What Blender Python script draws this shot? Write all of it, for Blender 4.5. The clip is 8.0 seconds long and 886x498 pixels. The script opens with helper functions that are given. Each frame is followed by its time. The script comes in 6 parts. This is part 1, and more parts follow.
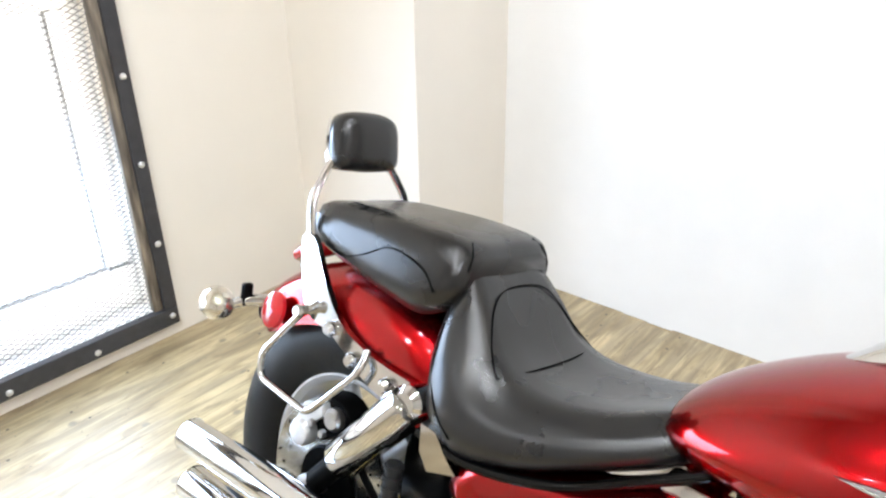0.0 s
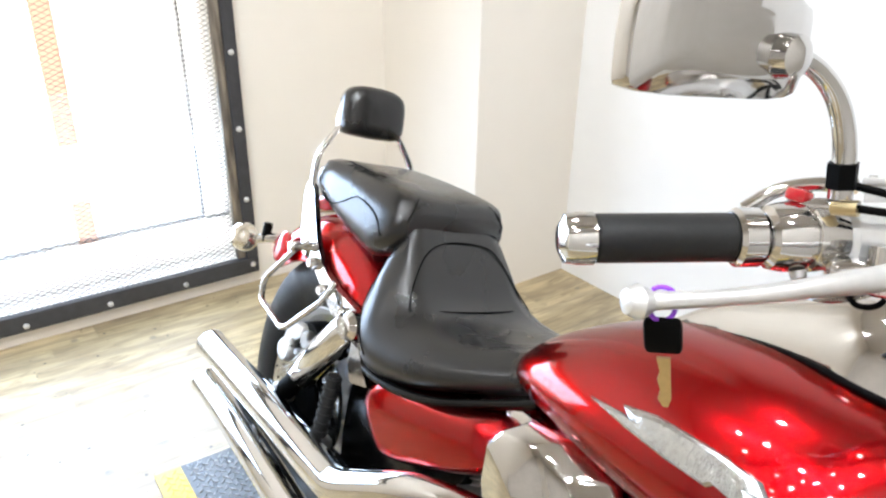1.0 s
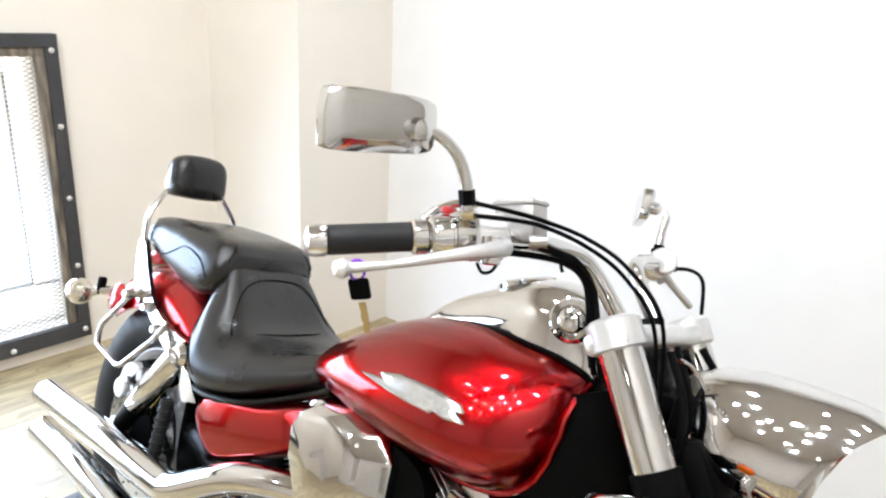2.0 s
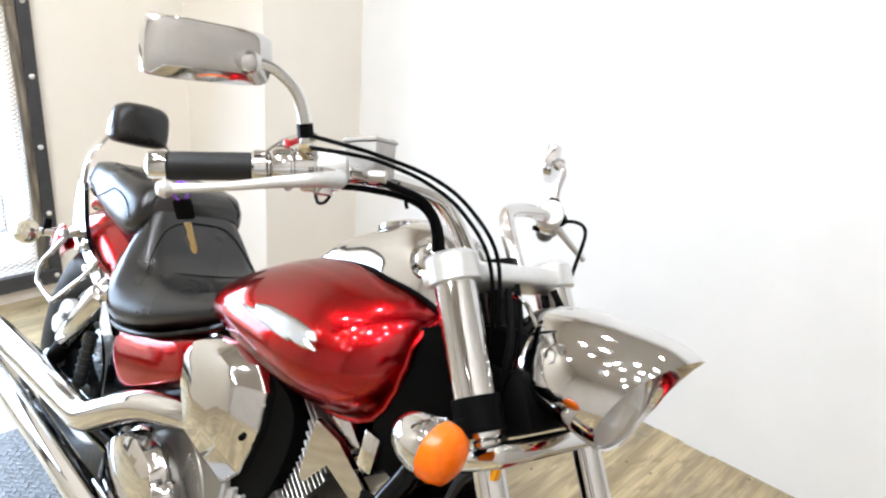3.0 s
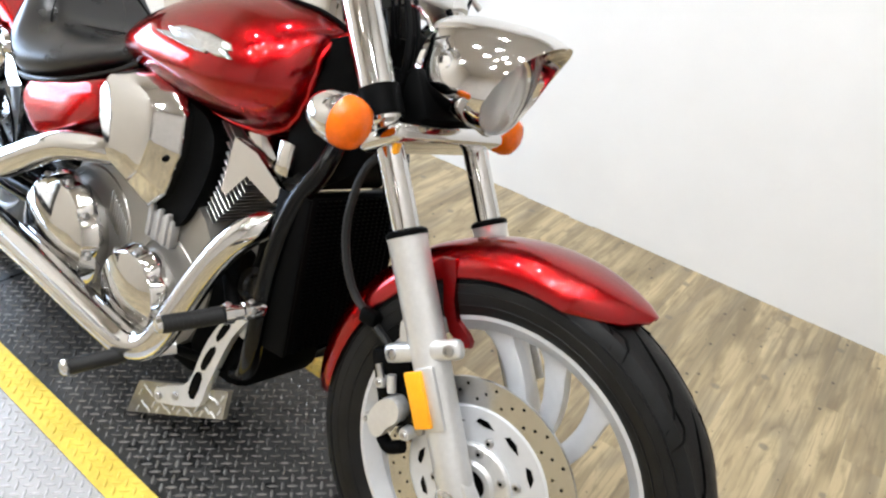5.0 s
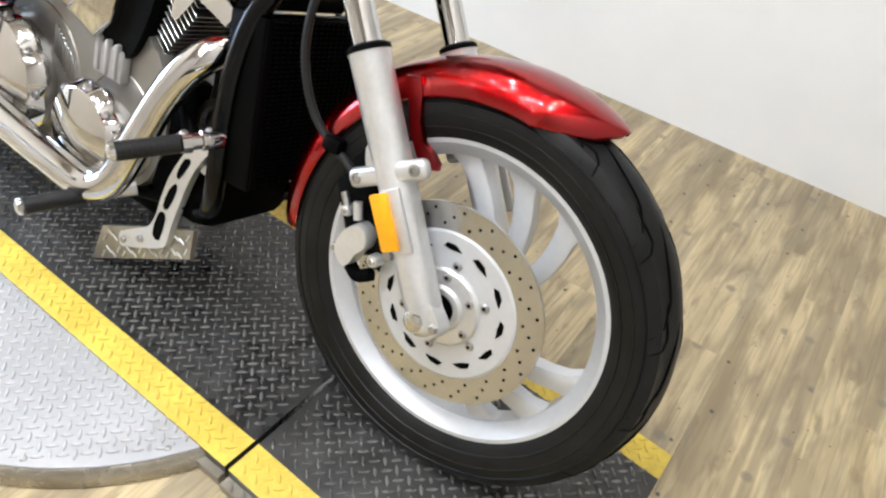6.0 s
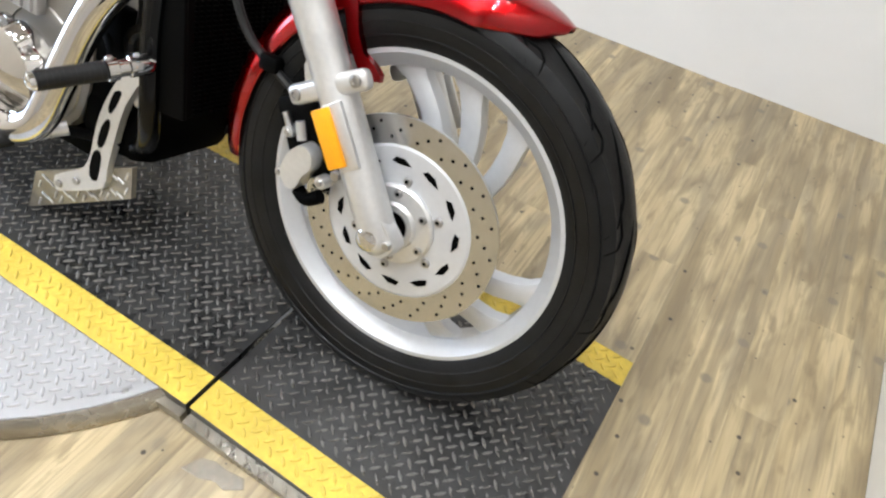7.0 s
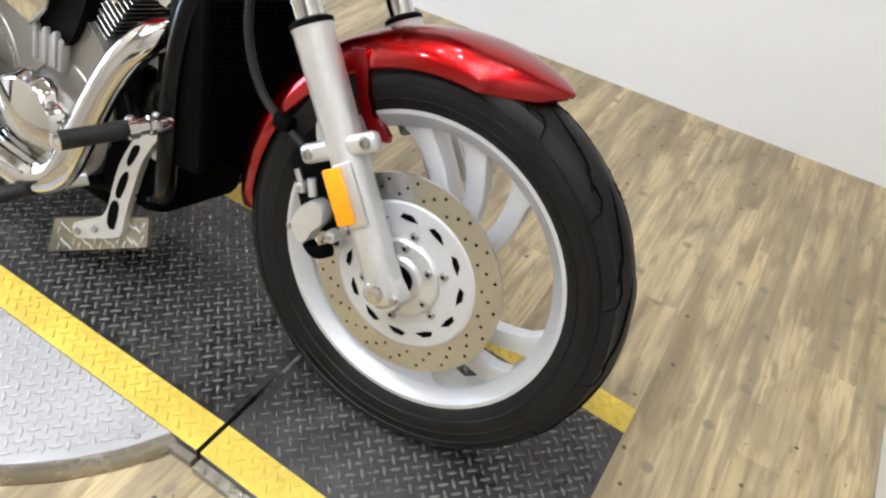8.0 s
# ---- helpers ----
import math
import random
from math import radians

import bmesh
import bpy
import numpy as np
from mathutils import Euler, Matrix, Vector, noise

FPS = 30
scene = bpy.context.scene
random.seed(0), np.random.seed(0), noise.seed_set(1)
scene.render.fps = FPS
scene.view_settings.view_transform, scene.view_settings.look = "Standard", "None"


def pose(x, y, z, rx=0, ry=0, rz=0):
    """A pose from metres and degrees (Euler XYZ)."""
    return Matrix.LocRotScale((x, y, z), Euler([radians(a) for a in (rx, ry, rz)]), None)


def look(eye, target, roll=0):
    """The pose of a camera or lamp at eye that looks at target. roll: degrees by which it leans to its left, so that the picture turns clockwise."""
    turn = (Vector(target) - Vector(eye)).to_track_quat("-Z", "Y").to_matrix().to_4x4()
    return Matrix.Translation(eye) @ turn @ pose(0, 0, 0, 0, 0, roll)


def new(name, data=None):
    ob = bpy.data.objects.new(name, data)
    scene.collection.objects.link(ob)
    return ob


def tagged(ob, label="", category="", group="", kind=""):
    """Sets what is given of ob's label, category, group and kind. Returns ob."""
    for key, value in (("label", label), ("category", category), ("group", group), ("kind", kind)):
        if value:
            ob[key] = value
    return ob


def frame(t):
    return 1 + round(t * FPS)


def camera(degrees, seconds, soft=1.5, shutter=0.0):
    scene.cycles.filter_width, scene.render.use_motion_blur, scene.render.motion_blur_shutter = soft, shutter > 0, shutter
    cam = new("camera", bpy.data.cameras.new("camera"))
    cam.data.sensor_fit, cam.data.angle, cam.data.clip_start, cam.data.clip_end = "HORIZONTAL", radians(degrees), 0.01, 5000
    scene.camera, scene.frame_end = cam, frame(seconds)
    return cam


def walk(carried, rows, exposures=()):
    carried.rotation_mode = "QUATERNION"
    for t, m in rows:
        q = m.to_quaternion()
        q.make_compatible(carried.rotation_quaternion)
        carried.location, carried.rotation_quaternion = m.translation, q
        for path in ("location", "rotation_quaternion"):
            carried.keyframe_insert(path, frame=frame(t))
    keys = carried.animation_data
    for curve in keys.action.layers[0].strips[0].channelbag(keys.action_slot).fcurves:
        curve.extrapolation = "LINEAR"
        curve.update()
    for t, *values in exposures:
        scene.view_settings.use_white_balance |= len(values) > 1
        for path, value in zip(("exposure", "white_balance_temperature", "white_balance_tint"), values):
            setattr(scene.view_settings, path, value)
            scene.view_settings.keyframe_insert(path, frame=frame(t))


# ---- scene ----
# ==== camera: a hand-held sweep past the motorcycle's right side ====
cam = camera(64.00, 8.0, soft=2.3)
PATH = [
    (0.0, (-0.7589, -0.5695, 1.3265), (-1.6332, 0.4592, 0.6727), -0.85),
    (0.2, (-0.6957, -0.5643, 1.3428), (-1.6315, 0.4264, 0.7161), -2.40),
    (0.5, (-0.5562, -0.5116, 1.3263), (-1.5454, 0.4647, 0.7620), 0.51),
    (0.7, (-0.4727, -0.4738, 1.3144), (-1.5318, 0.4122, 0.7286), 1.83),
    (1.0, (-0.3745, -0.4622, 1.3128), (-1.4699, 0.3461, 0.6828), 1.08),
    (1.2, (-0.3152, -0.4716, 1.3158), (-1.4015, 0.3635, 0.7054), 0.94),
    (1.5, (-0.2141, -0.5508, 1.3325), (-1.2499, 0.3797, 0.7747), 2.01),
    (1.7, (-0.1459, -0.5927, 1.3500), (-1.1137, 0.4332, 0.8393), 2.69),
    (2.0, (-0.0665, -0.6071, 1.3719), (-0.9920, 0.4701, 0.8892), 3.05),
    (2.2, (-0.0130, -0.5978, 1.3754), (-0.9255, 0.4898, 0.8911), 3.31),
    (3.3, (0.1749, -0.4773, 1.3387), (-0.7671, 0.5313, 0.7511), 4.25),
    (3.5, (0.1844, -0.5186, 1.3318), (-0.7169, 0.4892, 0.6822), 4.61),
    (3.7, (0.1953, -0.5592, 1.3195), (-0.6488, 0.4820, 0.6461), 5.72),
    (4.0, (0.2289, -0.5944, 1.2975), (-0.5518, 0.4720, 0.5880), 6.60),
    (4.2, (0.2512, -0.6119, 1.2817), (-0.4906, 0.4735, 0.5595), 7.03),
    (5.3, (0.3240, -0.6552, 1.1990), (-0.3327, 0.3911, 0.3482), 9.00),
    (5.5, (0.3326, -0.6570, 1.1832), (-0.2971, 0.3692, 0.2885), 9.70),
    (6.0, (0.3488, -0.6530, 1.1323), (-0.1909, 0.3386, 0.1446), 10.19),
    (6.3, (0.3574, -0.6467, 1.1079), (-0.1343, 0.3418, 0.0924), 10.57),
    (6.5, (0.3635, -0.6502, 1.0953), (-0.0831, 0.3291, 0.0505), 11.15),
    (6.8, (0.3740, -0.6541, 1.0800), (-0.0505, 0.3215, 0.0225), 10.46),
    (7.0, (0.3762, -0.6577, 1.0827), (-0.0484, 0.3216, 0.0289), 10.01),
    (7.5, (0.3725, -0.6670, 1.0951), (-0.0647, 0.3253, 0.0586), 10.69),
    (7.7, (0.3735, -0.6660, 1.1050), (-0.0865, 0.3346, 0.0849), 10.09),
    (8.0, (0.3722, -0.6556, 1.1341), (-0.0916, 0.3467, 0.1191), 9.31),
]
walk(cam, [(t, look(eye, target, roll)) for t, eye, target, roll in PATH], [(0.0, 0.0), (5.5, 0.0), (6.6, -0.07), (8.0, -0.10)])
# ==== camera end ====

# ==== light ====
world = bpy.data.worlds.new("world")
scene.world = world
world.use_nodes = True
wn = world.node_tree.nodes
sky = wn.new("ShaderNodeTexSky")
sky.sky_type = "NISHITA"
sky.sun_disc = False
sky.sun_elevation, sky.sun_rotation = radians(40), radians(250)
wn["Background"].inputs["Strength"].default_value = 0.12
world.node_tree.links.new(sky.outputs[0], wn["Background"].inputs["Color"])

LAMP_WATTS, WINDOW_WATTS = 9.9, 42.0


def area_lamp(name, m, sx, sy, watts, colour, disc=False):
    data = bpy.data.lights.new(name, "AREA")
    data.shape = "DISK" if disc else "RECTANGLE"
    data.size = sx
    if not disc:
        data.size_y = sy
    data.energy, data.color = watts, colour
    ob = new(name, data)
    ob.matrix_world = m
    return ob


# daylight in the window's opening
daylight = area_lamp("window_daylight", pose(-2.885, -0.41, 0.70, 0, -62, 0), 0.70, 1.5, WINDOW_WATTS, (0.50, 0.70, 1.0))
daylight.data.spread = radians(160)

# ==== materials ====
def material(name):
    m = bpy.data.materials.new(name)
    m.use_nodes = True
    return m, m.node_tree.nodes, m.node_tree.links, m.node_tree.nodes["Principled BSDF"]


def plain(name, colour, rough, metal=0.0, coat=0.0, grain=0.0, scale=60.0, bump=0.0, bump_scale=200.0, spec=0.5, rough_var=0.0, tint=None, coat_rough=0.03):
    """A surface with two scales of variation in colour and gloss, and a fine relief."""
    m, n, l, b = material(name)
    b.inputs["Base Color"].default_value = (*colour, 1)
    b.inputs["Roughness"].default_value = rough
    b.inputs["Metallic"].default_value = metal
    b.inputs["Coat Weight"].default_value = coat
    b.inputs["Coat Roughness"].default_value = coat_rough
    if tint:
        b.inputs["Specular Tint"].default_value = (*tint, 1)
    b.inputs["Specular IOR Level"].default_value = spec
    co = n.new("ShaderNodeTexCoord")
    if grain:
        big, small, mix = n.new("ShaderNodeTexNoise"), n.new("ShaderNodeTexNoise"), n.new("ShaderNodeMath")
        big.inputs["Scale"].default_value, small.inputs["Scale"].default_value = scale * 0.12, scale
        small.inputs["Detail"].default_value = 6
        mix.operation = "ADD"
        l.new(co.outputs["Object"], big.inputs["Vector"])
        l.new(co.outputs["Object"], small.inputs["Vector"])
        l.new(big.outputs["Fac"], mix.inputs[0])
        l.new(small.outputs["Fac"], mix.inputs[1])
        ramp = n.new("ShaderNodeMapRange")
        ramp.inputs["From Min"].default_value, ramp.inputs["From Max"].default_value = 0.65, 1.35
        ramp.inputs["To Min"].default_value, ramp.inputs["To Max"].default_value = 1 - grain, 1 + grain
        l.new(mix.outputs[0], ramp.inputs["Value"])
        col = n.new("ShaderNodeVectorMath")
        col.operation = "SCALE"
        col.inputs[0].default_value = colour
        l.new(ramp.outputs[0], col.inputs["Scale"])
        l.new(col.outputs["Vector"], b.inputs["Base Color"])
        if rough_var:
            rr = n.new("ShaderNodeMapRange")
            rr.inputs["From Min"].default_value, rr.inputs["From Max"].default_value = 0.65, 1.35
            rr.inputs["To Min"].default_value, rr.inputs["To Max"].default_value = max(0.02, rough - rough_var), rough + rough_var
            l.new(mix.outputs[0], rr.inputs["Value"])
            l.new(rr.outputs[0], b.inputs["Roughness"])
    if bump:
        tex, bp = n.new("ShaderNodeTexNoise"), n.new("ShaderNodeBump")
        tex.inputs["Scale"].default_value, tex.inputs["Detail"].default_value = bump_scale, 4
        bp.inputs["Strength"].default_value, bp.inputs["Distance"].default_value = bump, 0.002
        l.new(co.outputs["Object"], tex.inputs["Vector"])
        l.new(tex.outputs["Fac"], bp.inputs["Height"])
        l.new(bp.outputs["Normal"], b.inputs["Normal"])
    return m


RED = plain("candy_red_paint", (0.36, 0.002, 0.005), 0.27, 1.0, 0.85, 0.05, 900, tint=(0.4, 0.01, 0.01), coat_rough=0.045)
CHROME = plain("chrome", (0.64, 0.635, 0.63), 0.05, 1.0, 0, 0.03, 40, 0.05, 22, rough_var=0.025)
ALLOY = plain("satin_cast_alloy", (0.69, 0.69, 0.685), 0.36, 0.75, 0, 0.07, 120, 0.05, 600, rough_var=0.06)
SILVER = plain("silver_wheel_paint", (0.60, 0.61, 0.63), 0.42, 0.40, 0.2, 0.05, 90, 0.03, 500, rough_var=0.05)
DISC = plain("brushed_disc_steel", (0.56, 0.56, 0.55), 0.20, 1.0, 0, 0.05, 60, 0.02, 400, rough_var=0.05)
STEEL = plain("dull_steel", (0.45, 0.44, 0.43), 0.35, 1.0, 0, 0.1, 80, rough_var=0.08)
GREYCASE = plain("satin_grey_engine_paint", (0.29, 0.272, 0.245), 0.36, 0.7, 0, 0.06, 25, 0.0, 500, rough_var=0.04)
BLACK = plain("gloss_black_paint", (0.0015, 0.0015, 0.0015), 0.14, 0, 0.0, 0.2, 60, rough_var=0.04, spec=0.22)
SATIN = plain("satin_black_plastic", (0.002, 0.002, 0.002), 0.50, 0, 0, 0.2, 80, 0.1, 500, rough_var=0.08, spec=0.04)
# Near-black for dark parts, and for shade painted into holes, slots and grooves.
DARK = plain("near_black_and_hole_shade", (0.0015, 0.0015, 0.0015), 0.55, 0.0, 0, 0.3, 60, spec=0.03)
CASTGREY = plain("grey_cast_reservoir", (0.40, 0.385, 0.37), 0.42, 0.35, 0, 0.08, 60, 0.08, 500)
LEATHER = plain("black_vinyl_leather", (0.010, 0.0097, 0.0097), 0.27, 0, 0.0, 0.15, 12, 0.05, 700, spec=0.52, rough_var=0.05)
RUBBER = plain("tyre_rubber", (0.0055, 0.0055, 0.0055), 0.44, 0, 0, 0.8, 28, 0.25, 240, rough_var=0.14, spec=0.26)
GRIP = plain("ribbed_grip_rubber", (0.011, 0.011, 0.011), 0.5, 0, 0, 0.15, 90, 0.15, 300, spec=0.3)
ORANGE = plain("amber_lens_plastic", (0.85, 0.145, 0.002), 0.18, 0, 0.15, 0.15, 120, 0.35, 160, spec=0.35)
REFLEX = plain("amber_reflector_plastic", (0.90, 0.37, 0.006), 0.28, 0, 0.08, 0.06, 220, 0.2, 900)
REDLENS = plain("red_lens_plastic", (0.42, 0.01, 0.015), 0.12, 0, 0.6, 0.1, 120)
WALL = plain("white_wall_paint", (0.86, 0.86, 0.855), 0.6, 0, 0, 0.02, 9, 0.06, 160)
# Unseen wall; its tone is set for chrome reflections and fill light.
DARKWALL = plain("beige_grey_unseen_wall", (0.68, 0.645, 0.605), 0.7, 0, 0, 0.1, 9, 0.06, 160)
# End wall's unseen upper part, darkened for what the mirror's chrome reflects.
FRONTWALL = plain("beige_end_wall_reflected", (0.44, 0.405, 0.365), 0.7, 0, 0, 0.06, 9, 0.06, 160)
# Unseen ceiling; its tone is set by the headlamp's reflections.
CEIL = plain("pale_unseen_ceiling", (0.60, 0.565, 0.52), 0.8, 0, 0, 0.02, 8, 0.05, 150)
# Rear wall and pillar: a warmer tone than the side wall's white.
CREAM = plain("warm_cream_wall", (0.82, 0.772, 0.70), 0.6, 0, 0, 0.025, 5, 0.06, 160)
WHITE = plain("white_gloss_trim_paint", (0.78, 0.77, 0.74), 0.4, 0, 0, 0.04, 30, 0.05, 200)
MESH = plain("galvanised_mesh", (0.22, 0.215, 0.21), 0.5, 0.3, 0, 0.15, 60)
IRON = plain("dark_grey_angle_iron", (0.055, 0.055, 0.06), 0.5, 0.3, 0, 0.25, 40, 0.2, 200, rough_var=0.1)
EMBLEM = plain("dull_silver_emblem", (0.50, 0.51, 0.51), 0.20, 1.0, 0, 0.25, 160, 0.3, 300)
PURPLE = plain("purple_tie_plastic", (0.22, 0.04, 0.55), 0.35, 0, 0, 0.05, 90)
BRASS = plain("worn_brass", (0.58, 0.47, 0.27), 0.3, 1.0, 0, 0.1, 200)
YELLOW = plain("worn_yellow_paint", (0.67, 0.490, 0.072), 0.45, 0, 0, 0.20, 90, 0.2, 200, rough_var=0.1)
DECK = plain("black_painted_tread_plate", (0.030, 0.0295, 0.029), 0.33, 0.0, 0, 0.6, 22, 0.25, 160, rough_var=0.14)
YELLOWLUG = plain("rubbed_yellow_tread_lug", (0.68, 0.50, 0.09), 0.36, 0.1, 0, 0.12, 70)
LUG = plain("worn_black_tread_lug", (0.19, 0.183, 0.172), 0.26, 0.5, 0, 0.4, 60, rough_var=0.1)
BRIGHT = plain("bright_aluminium_tread_plate", (0.42, 0.42, 0.43), 0.36, 0.35, 0, 0.05, 40, 0.06, 200, rough_var=0.03)
BRIGHTLUG = plain("polished_tread_lug", (0.60, 0.60, 0.61), 0.30, 0.5, 0, 0.04, 60)
GREYPLATE = plain("dull_grey_tread_plate", (0.33, 0.305, 0.255), 0.34, 0.75, 0, 0.25, 40, 0.15, 200, rough_var=0.1)
# The tan in this metal's colour stands for the floor's reflection.
RIM_EDGE = plain("brushed_edge_floor_tint", (0.42, 0.39, 0.33), 0.26, 0.9, 0, 0.14, 60, 0.1, 200, rough_var=0.08)
CLEARCAP = plain("clear_lens_plastic", (0.62, 0.58, 0.50), 0.08, 0.85, 0.6, 0.25, 90)


def lens_glass():
    m, n, l, b = material("clear_headlamp_glass")
    b.inputs["Base Color"].default_value = (0.95, 0.96, 0.97, 1)
    b.inputs["Roughness"].default_value = 0.06
    b.inputs["Transmission Weight"].default_value = 0.75
    b.inputs["IOR"].default_value = 1.45
    return m


GLASS = lens_glass()


def glow(name, colour, strength):
    m, n, l, b = material(name)
    b.inputs["Base Color"].default_value = (*colour, 1)
    b.inputs["Emission Color"].default_value = (*colour, 1)
    b.inputs["Emission Strength"].default_value = strength
    return m


BULB = glow("spotlight_bulb", (1.0, 0.96, 0.90), 90)
DAYLIGHT = glow("overcast_daylight", (1.0, 1.0, 1.0), 2.6)


def lit_through(name, colour):
    """Pale surface made see-through so that the backdrop's glow brightens it from behind."""
    m, n, l, b = material(name)
    b.inputs["Base Color"].default_value = (*colour, 1)
    b.inputs["Roughness"].default_value = 0.6
    b.inputs["Transmission Weight"].default_value = 0.65
    b.inputs["IOR"].default_value = 1.1
    return m


def rusty_wood():
    """Weathered brown timber behind the iron: streaks along z."""
    m, n, l, b = material("weathered_brown_timber")
    co, mp, tex, ramp = n.new("ShaderNodeTexCoord"), n.new("ShaderNodeMapping"), n.new("ShaderNodeTexNoise"), n.new("ShaderNodeValToRGB")
    mp.inputs["Scale"].default_value = (60, 60, 7)
    tex.inputs["Scale"].default_value, tex.inputs["Detail"].default_value = 1.0, 6
    e = ramp.color_ramp.elements
    e[0].position, e[0].color = 0.35, (0.09, 0.075, 0.06, 1)
    e[1].position, e[1].color = 0.68, (0.30, 0.25, 0.19, 1)
    l.new(co.outputs["Object"], mp.inputs["Vector"])
    l.new(mp.outputs[0], tex.inputs["Vector"])
    l.new(tex.outputs["Fac"], ramp.inputs[0])
    l.new(ramp.outputs[0], b.inputs["Base Color"])
    b.inputs["Roughness"].default_value = 0.7
    return m


TIMBER = rusty_wood()


def plank_wood():
    """Printed oak vinyl: tan boards with grey-brown clouds, long streaks, knots and dark specks; grain along y."""
    m, n, l, b = material("pale_oak_vinyl_plank")
    co, info = n.new("ShaderNodeTexCoord"), n.new("ShaderNodeObjectInfo")
    off = n.new("ShaderNodeVectorMath")
    off.operation = "MULTIPLY_ADD"
    off.inputs[1].default_value = (0.6, 9.0, 2.0)
    comb = n.new("ShaderNodeCombineXYZ")
    for k in range(3):
        l.new(info.outputs["Random"], comb.inputs[k])
    l.new(comb.outputs[0], off.inputs[0])
    l.new(co.outputs["Object"], off.inputs[2])

    def streak(sx, sy, detail, dist=0.0):
        mp, tx = n.new("ShaderNodeMapping"), n.new("ShaderNodeTexNoise")
        mp.inputs["Scale"].default_value = (sx, sy, 1)
        tx.inputs["Scale"].default_value, tx.inputs["Detail"].default_value, tx.inputs["Distortion"].default_value = 1, detail, dist
        l.new(off.outputs[0], mp.inputs["Vector"])
        l.new(mp.outputs[0], tx.inputs["Vector"])
        return tx.outputs["Fac"]

    def span(value, a, c, lo, hi):
        r = n.new("ShaderNodeMapRange")
        for name, v in (("From Min", a), ("From Max", c), ("To Min", lo), ("To Max", hi)):
            r.inputs[name].default_value = v
        l.new(value, r.inputs["Value"])
        return r.outputs[0]

    def blend(fac, under, colour):
        mx = n.new("ShaderNodeMix")
        mx.data_type = "RGBA"
        mx.inputs[7].default_value = (*colour, 1)
        l.new(fac, mx.inputs[0])
        l.new(under, mx.inputs[6])
        return mx.outputs[2]

    def mul(a, c):
        q = n.new("ShaderNodeMath")
        q.operation = "MULTIPLY"
        l.new(a, q.inputs[0])
        l.new(c, q.inputs[1])
        return q.outputs[0]

    def patch(sx, sy, detail, dist, shift):
        geo, mp, tx = n.new("ShaderNodeNewGeometry"), n.new("ShaderNodeMapping"), n.new("ShaderNodeTexNoise")
        mp.inputs["Scale"].default_value, mp.inputs["Location"].default_value = (sx, sy, 1), (shift, shift * 0.7, 0)
        tx.inputs["Scale"].default_value, tx.inputs["Detail"].default_value, tx.inputs["Distortion"].default_value = 1, detail, dist
        l.new(geo.outputs["Position"], mp.inputs["Vector"])
        l.new(mp.outputs[0], tx.inputs["Vector"])
        return tx.outputs["Fac"]

    broad, fine, cloud, bands = streak(13, 1.9, 6, 0.9), streak(150, 6, 6, 0.3), streak(11, 1.8, 6, 1.3), streak(34, 0.9, 4, 0.7)
    ramp = n.new("ShaderNodeValToRGB")
    e = ramp.color_ramp.elements
    e[0].position, e[0].color = 0.34, (0.325, 0.250, 0.140, 1)
    e[1].position, e[1].color = 0.66, (0.63, 0.505, 0.295, 1)
    mid = e.new(0.5)
    mid.color = (0.53, 0.418, 0.240, 1)
    l.new(broad, ramp.inputs[0])
    col = blend(span(cloud, 0.48, 0.64, 0.0, 0.60), ramp.outputs[0], (0.290, 0.240, 0.165))
    col = blend(span(patch(12.5, 2.6, 10, 0.6, 3.0), 0.51, 0.62, 0.0, 0.55), col, (0.225, 0.168, 0.096))
    col = blend(span(patch(5.2, 1.9, 8, 1.0, 11.0), 0.52, 0.70, 0.0, 0.36), col, (0.215, 0.175, 0.118))
    col = blend(span(patch(30.0, 8.0, 9, 0.5, 7.0), 0.55, 0.66, 0.0, 0.55), col, (0.205, 0.152, 0.086))
    col = blend(span(bands, 0.54, 0.66, 0.0, 0.55), col, (0.235, 0.185, 0.115))
    col = blend(span(fine, 0.48, 0.72, 0.0, 0.58), col, (0.21, 0.16, 0.10))
    # dark specks and grey knots
    for scale, radius, keep, colour, amount in ((10.0, 0.055, 0.74, (0.04, 0.032, 0.025), 0.95), (22.0, 0.06, 0.82, (0.06, 0.045, 0.035), 0.85), (5.0, 0.075, 0.5, (0.19, 0.165, 0.125), 0.7)):
        vo = n.new("ShaderNodeTexVoronoi")
        vo.voronoi_dimensions = "2D"
        vo.inputs["Scale"].default_value = scale
        l.new(off.outputs[0], vo.inputs["Vector"])
        sep = n.new("ShaderNodeSeparateColor")
        l.new(vo.outputs["Color"], sep.inputs[0])
        col = blend(mul(span(vo.outputs["Distance"], radius, radius * 0.55, 0.0, amount), span(sep.outputs[0], keep, keep + 0.02, 0.0, 1.0)), col, colour)
    tone = span(info.outputs["Random"], 0.0, 1.0, 0.83, 0.99)
    sc = n.new("ShaderNodeVectorMath")
    sc.operation = "SCALE"
    l.new(col, sc.inputs[0])
    l.new(tone, sc.inputs["Scale"])
    l.new(sc.outputs["Vector"], b.inputs["Base Color"])
    b.inputs["Specular IOR Level"].default_value = 0.6
    l.new(span(broad, 0.3, 0.7, 0.38, 0.30), b.inputs["Roughness"])
    bp = n.new("ShaderNodeBump")
    bp.inputs["Strength"].default_value, bp.inputs["Distance"].default_value = 0.12, 0.0006
    l.new(fine, bp.inputs["Height"])
    l.new(bp.outputs["Normal"], b.inputs["Normal"])
    return m


PLANK = plank_wood()
GAP = plain("plank_gap", (0.33, 0.26, 0.155), 0.8, 0, 0, 0.1, 60)

# ==== mesh tools ====
def V(*a):
    return Vector(a)


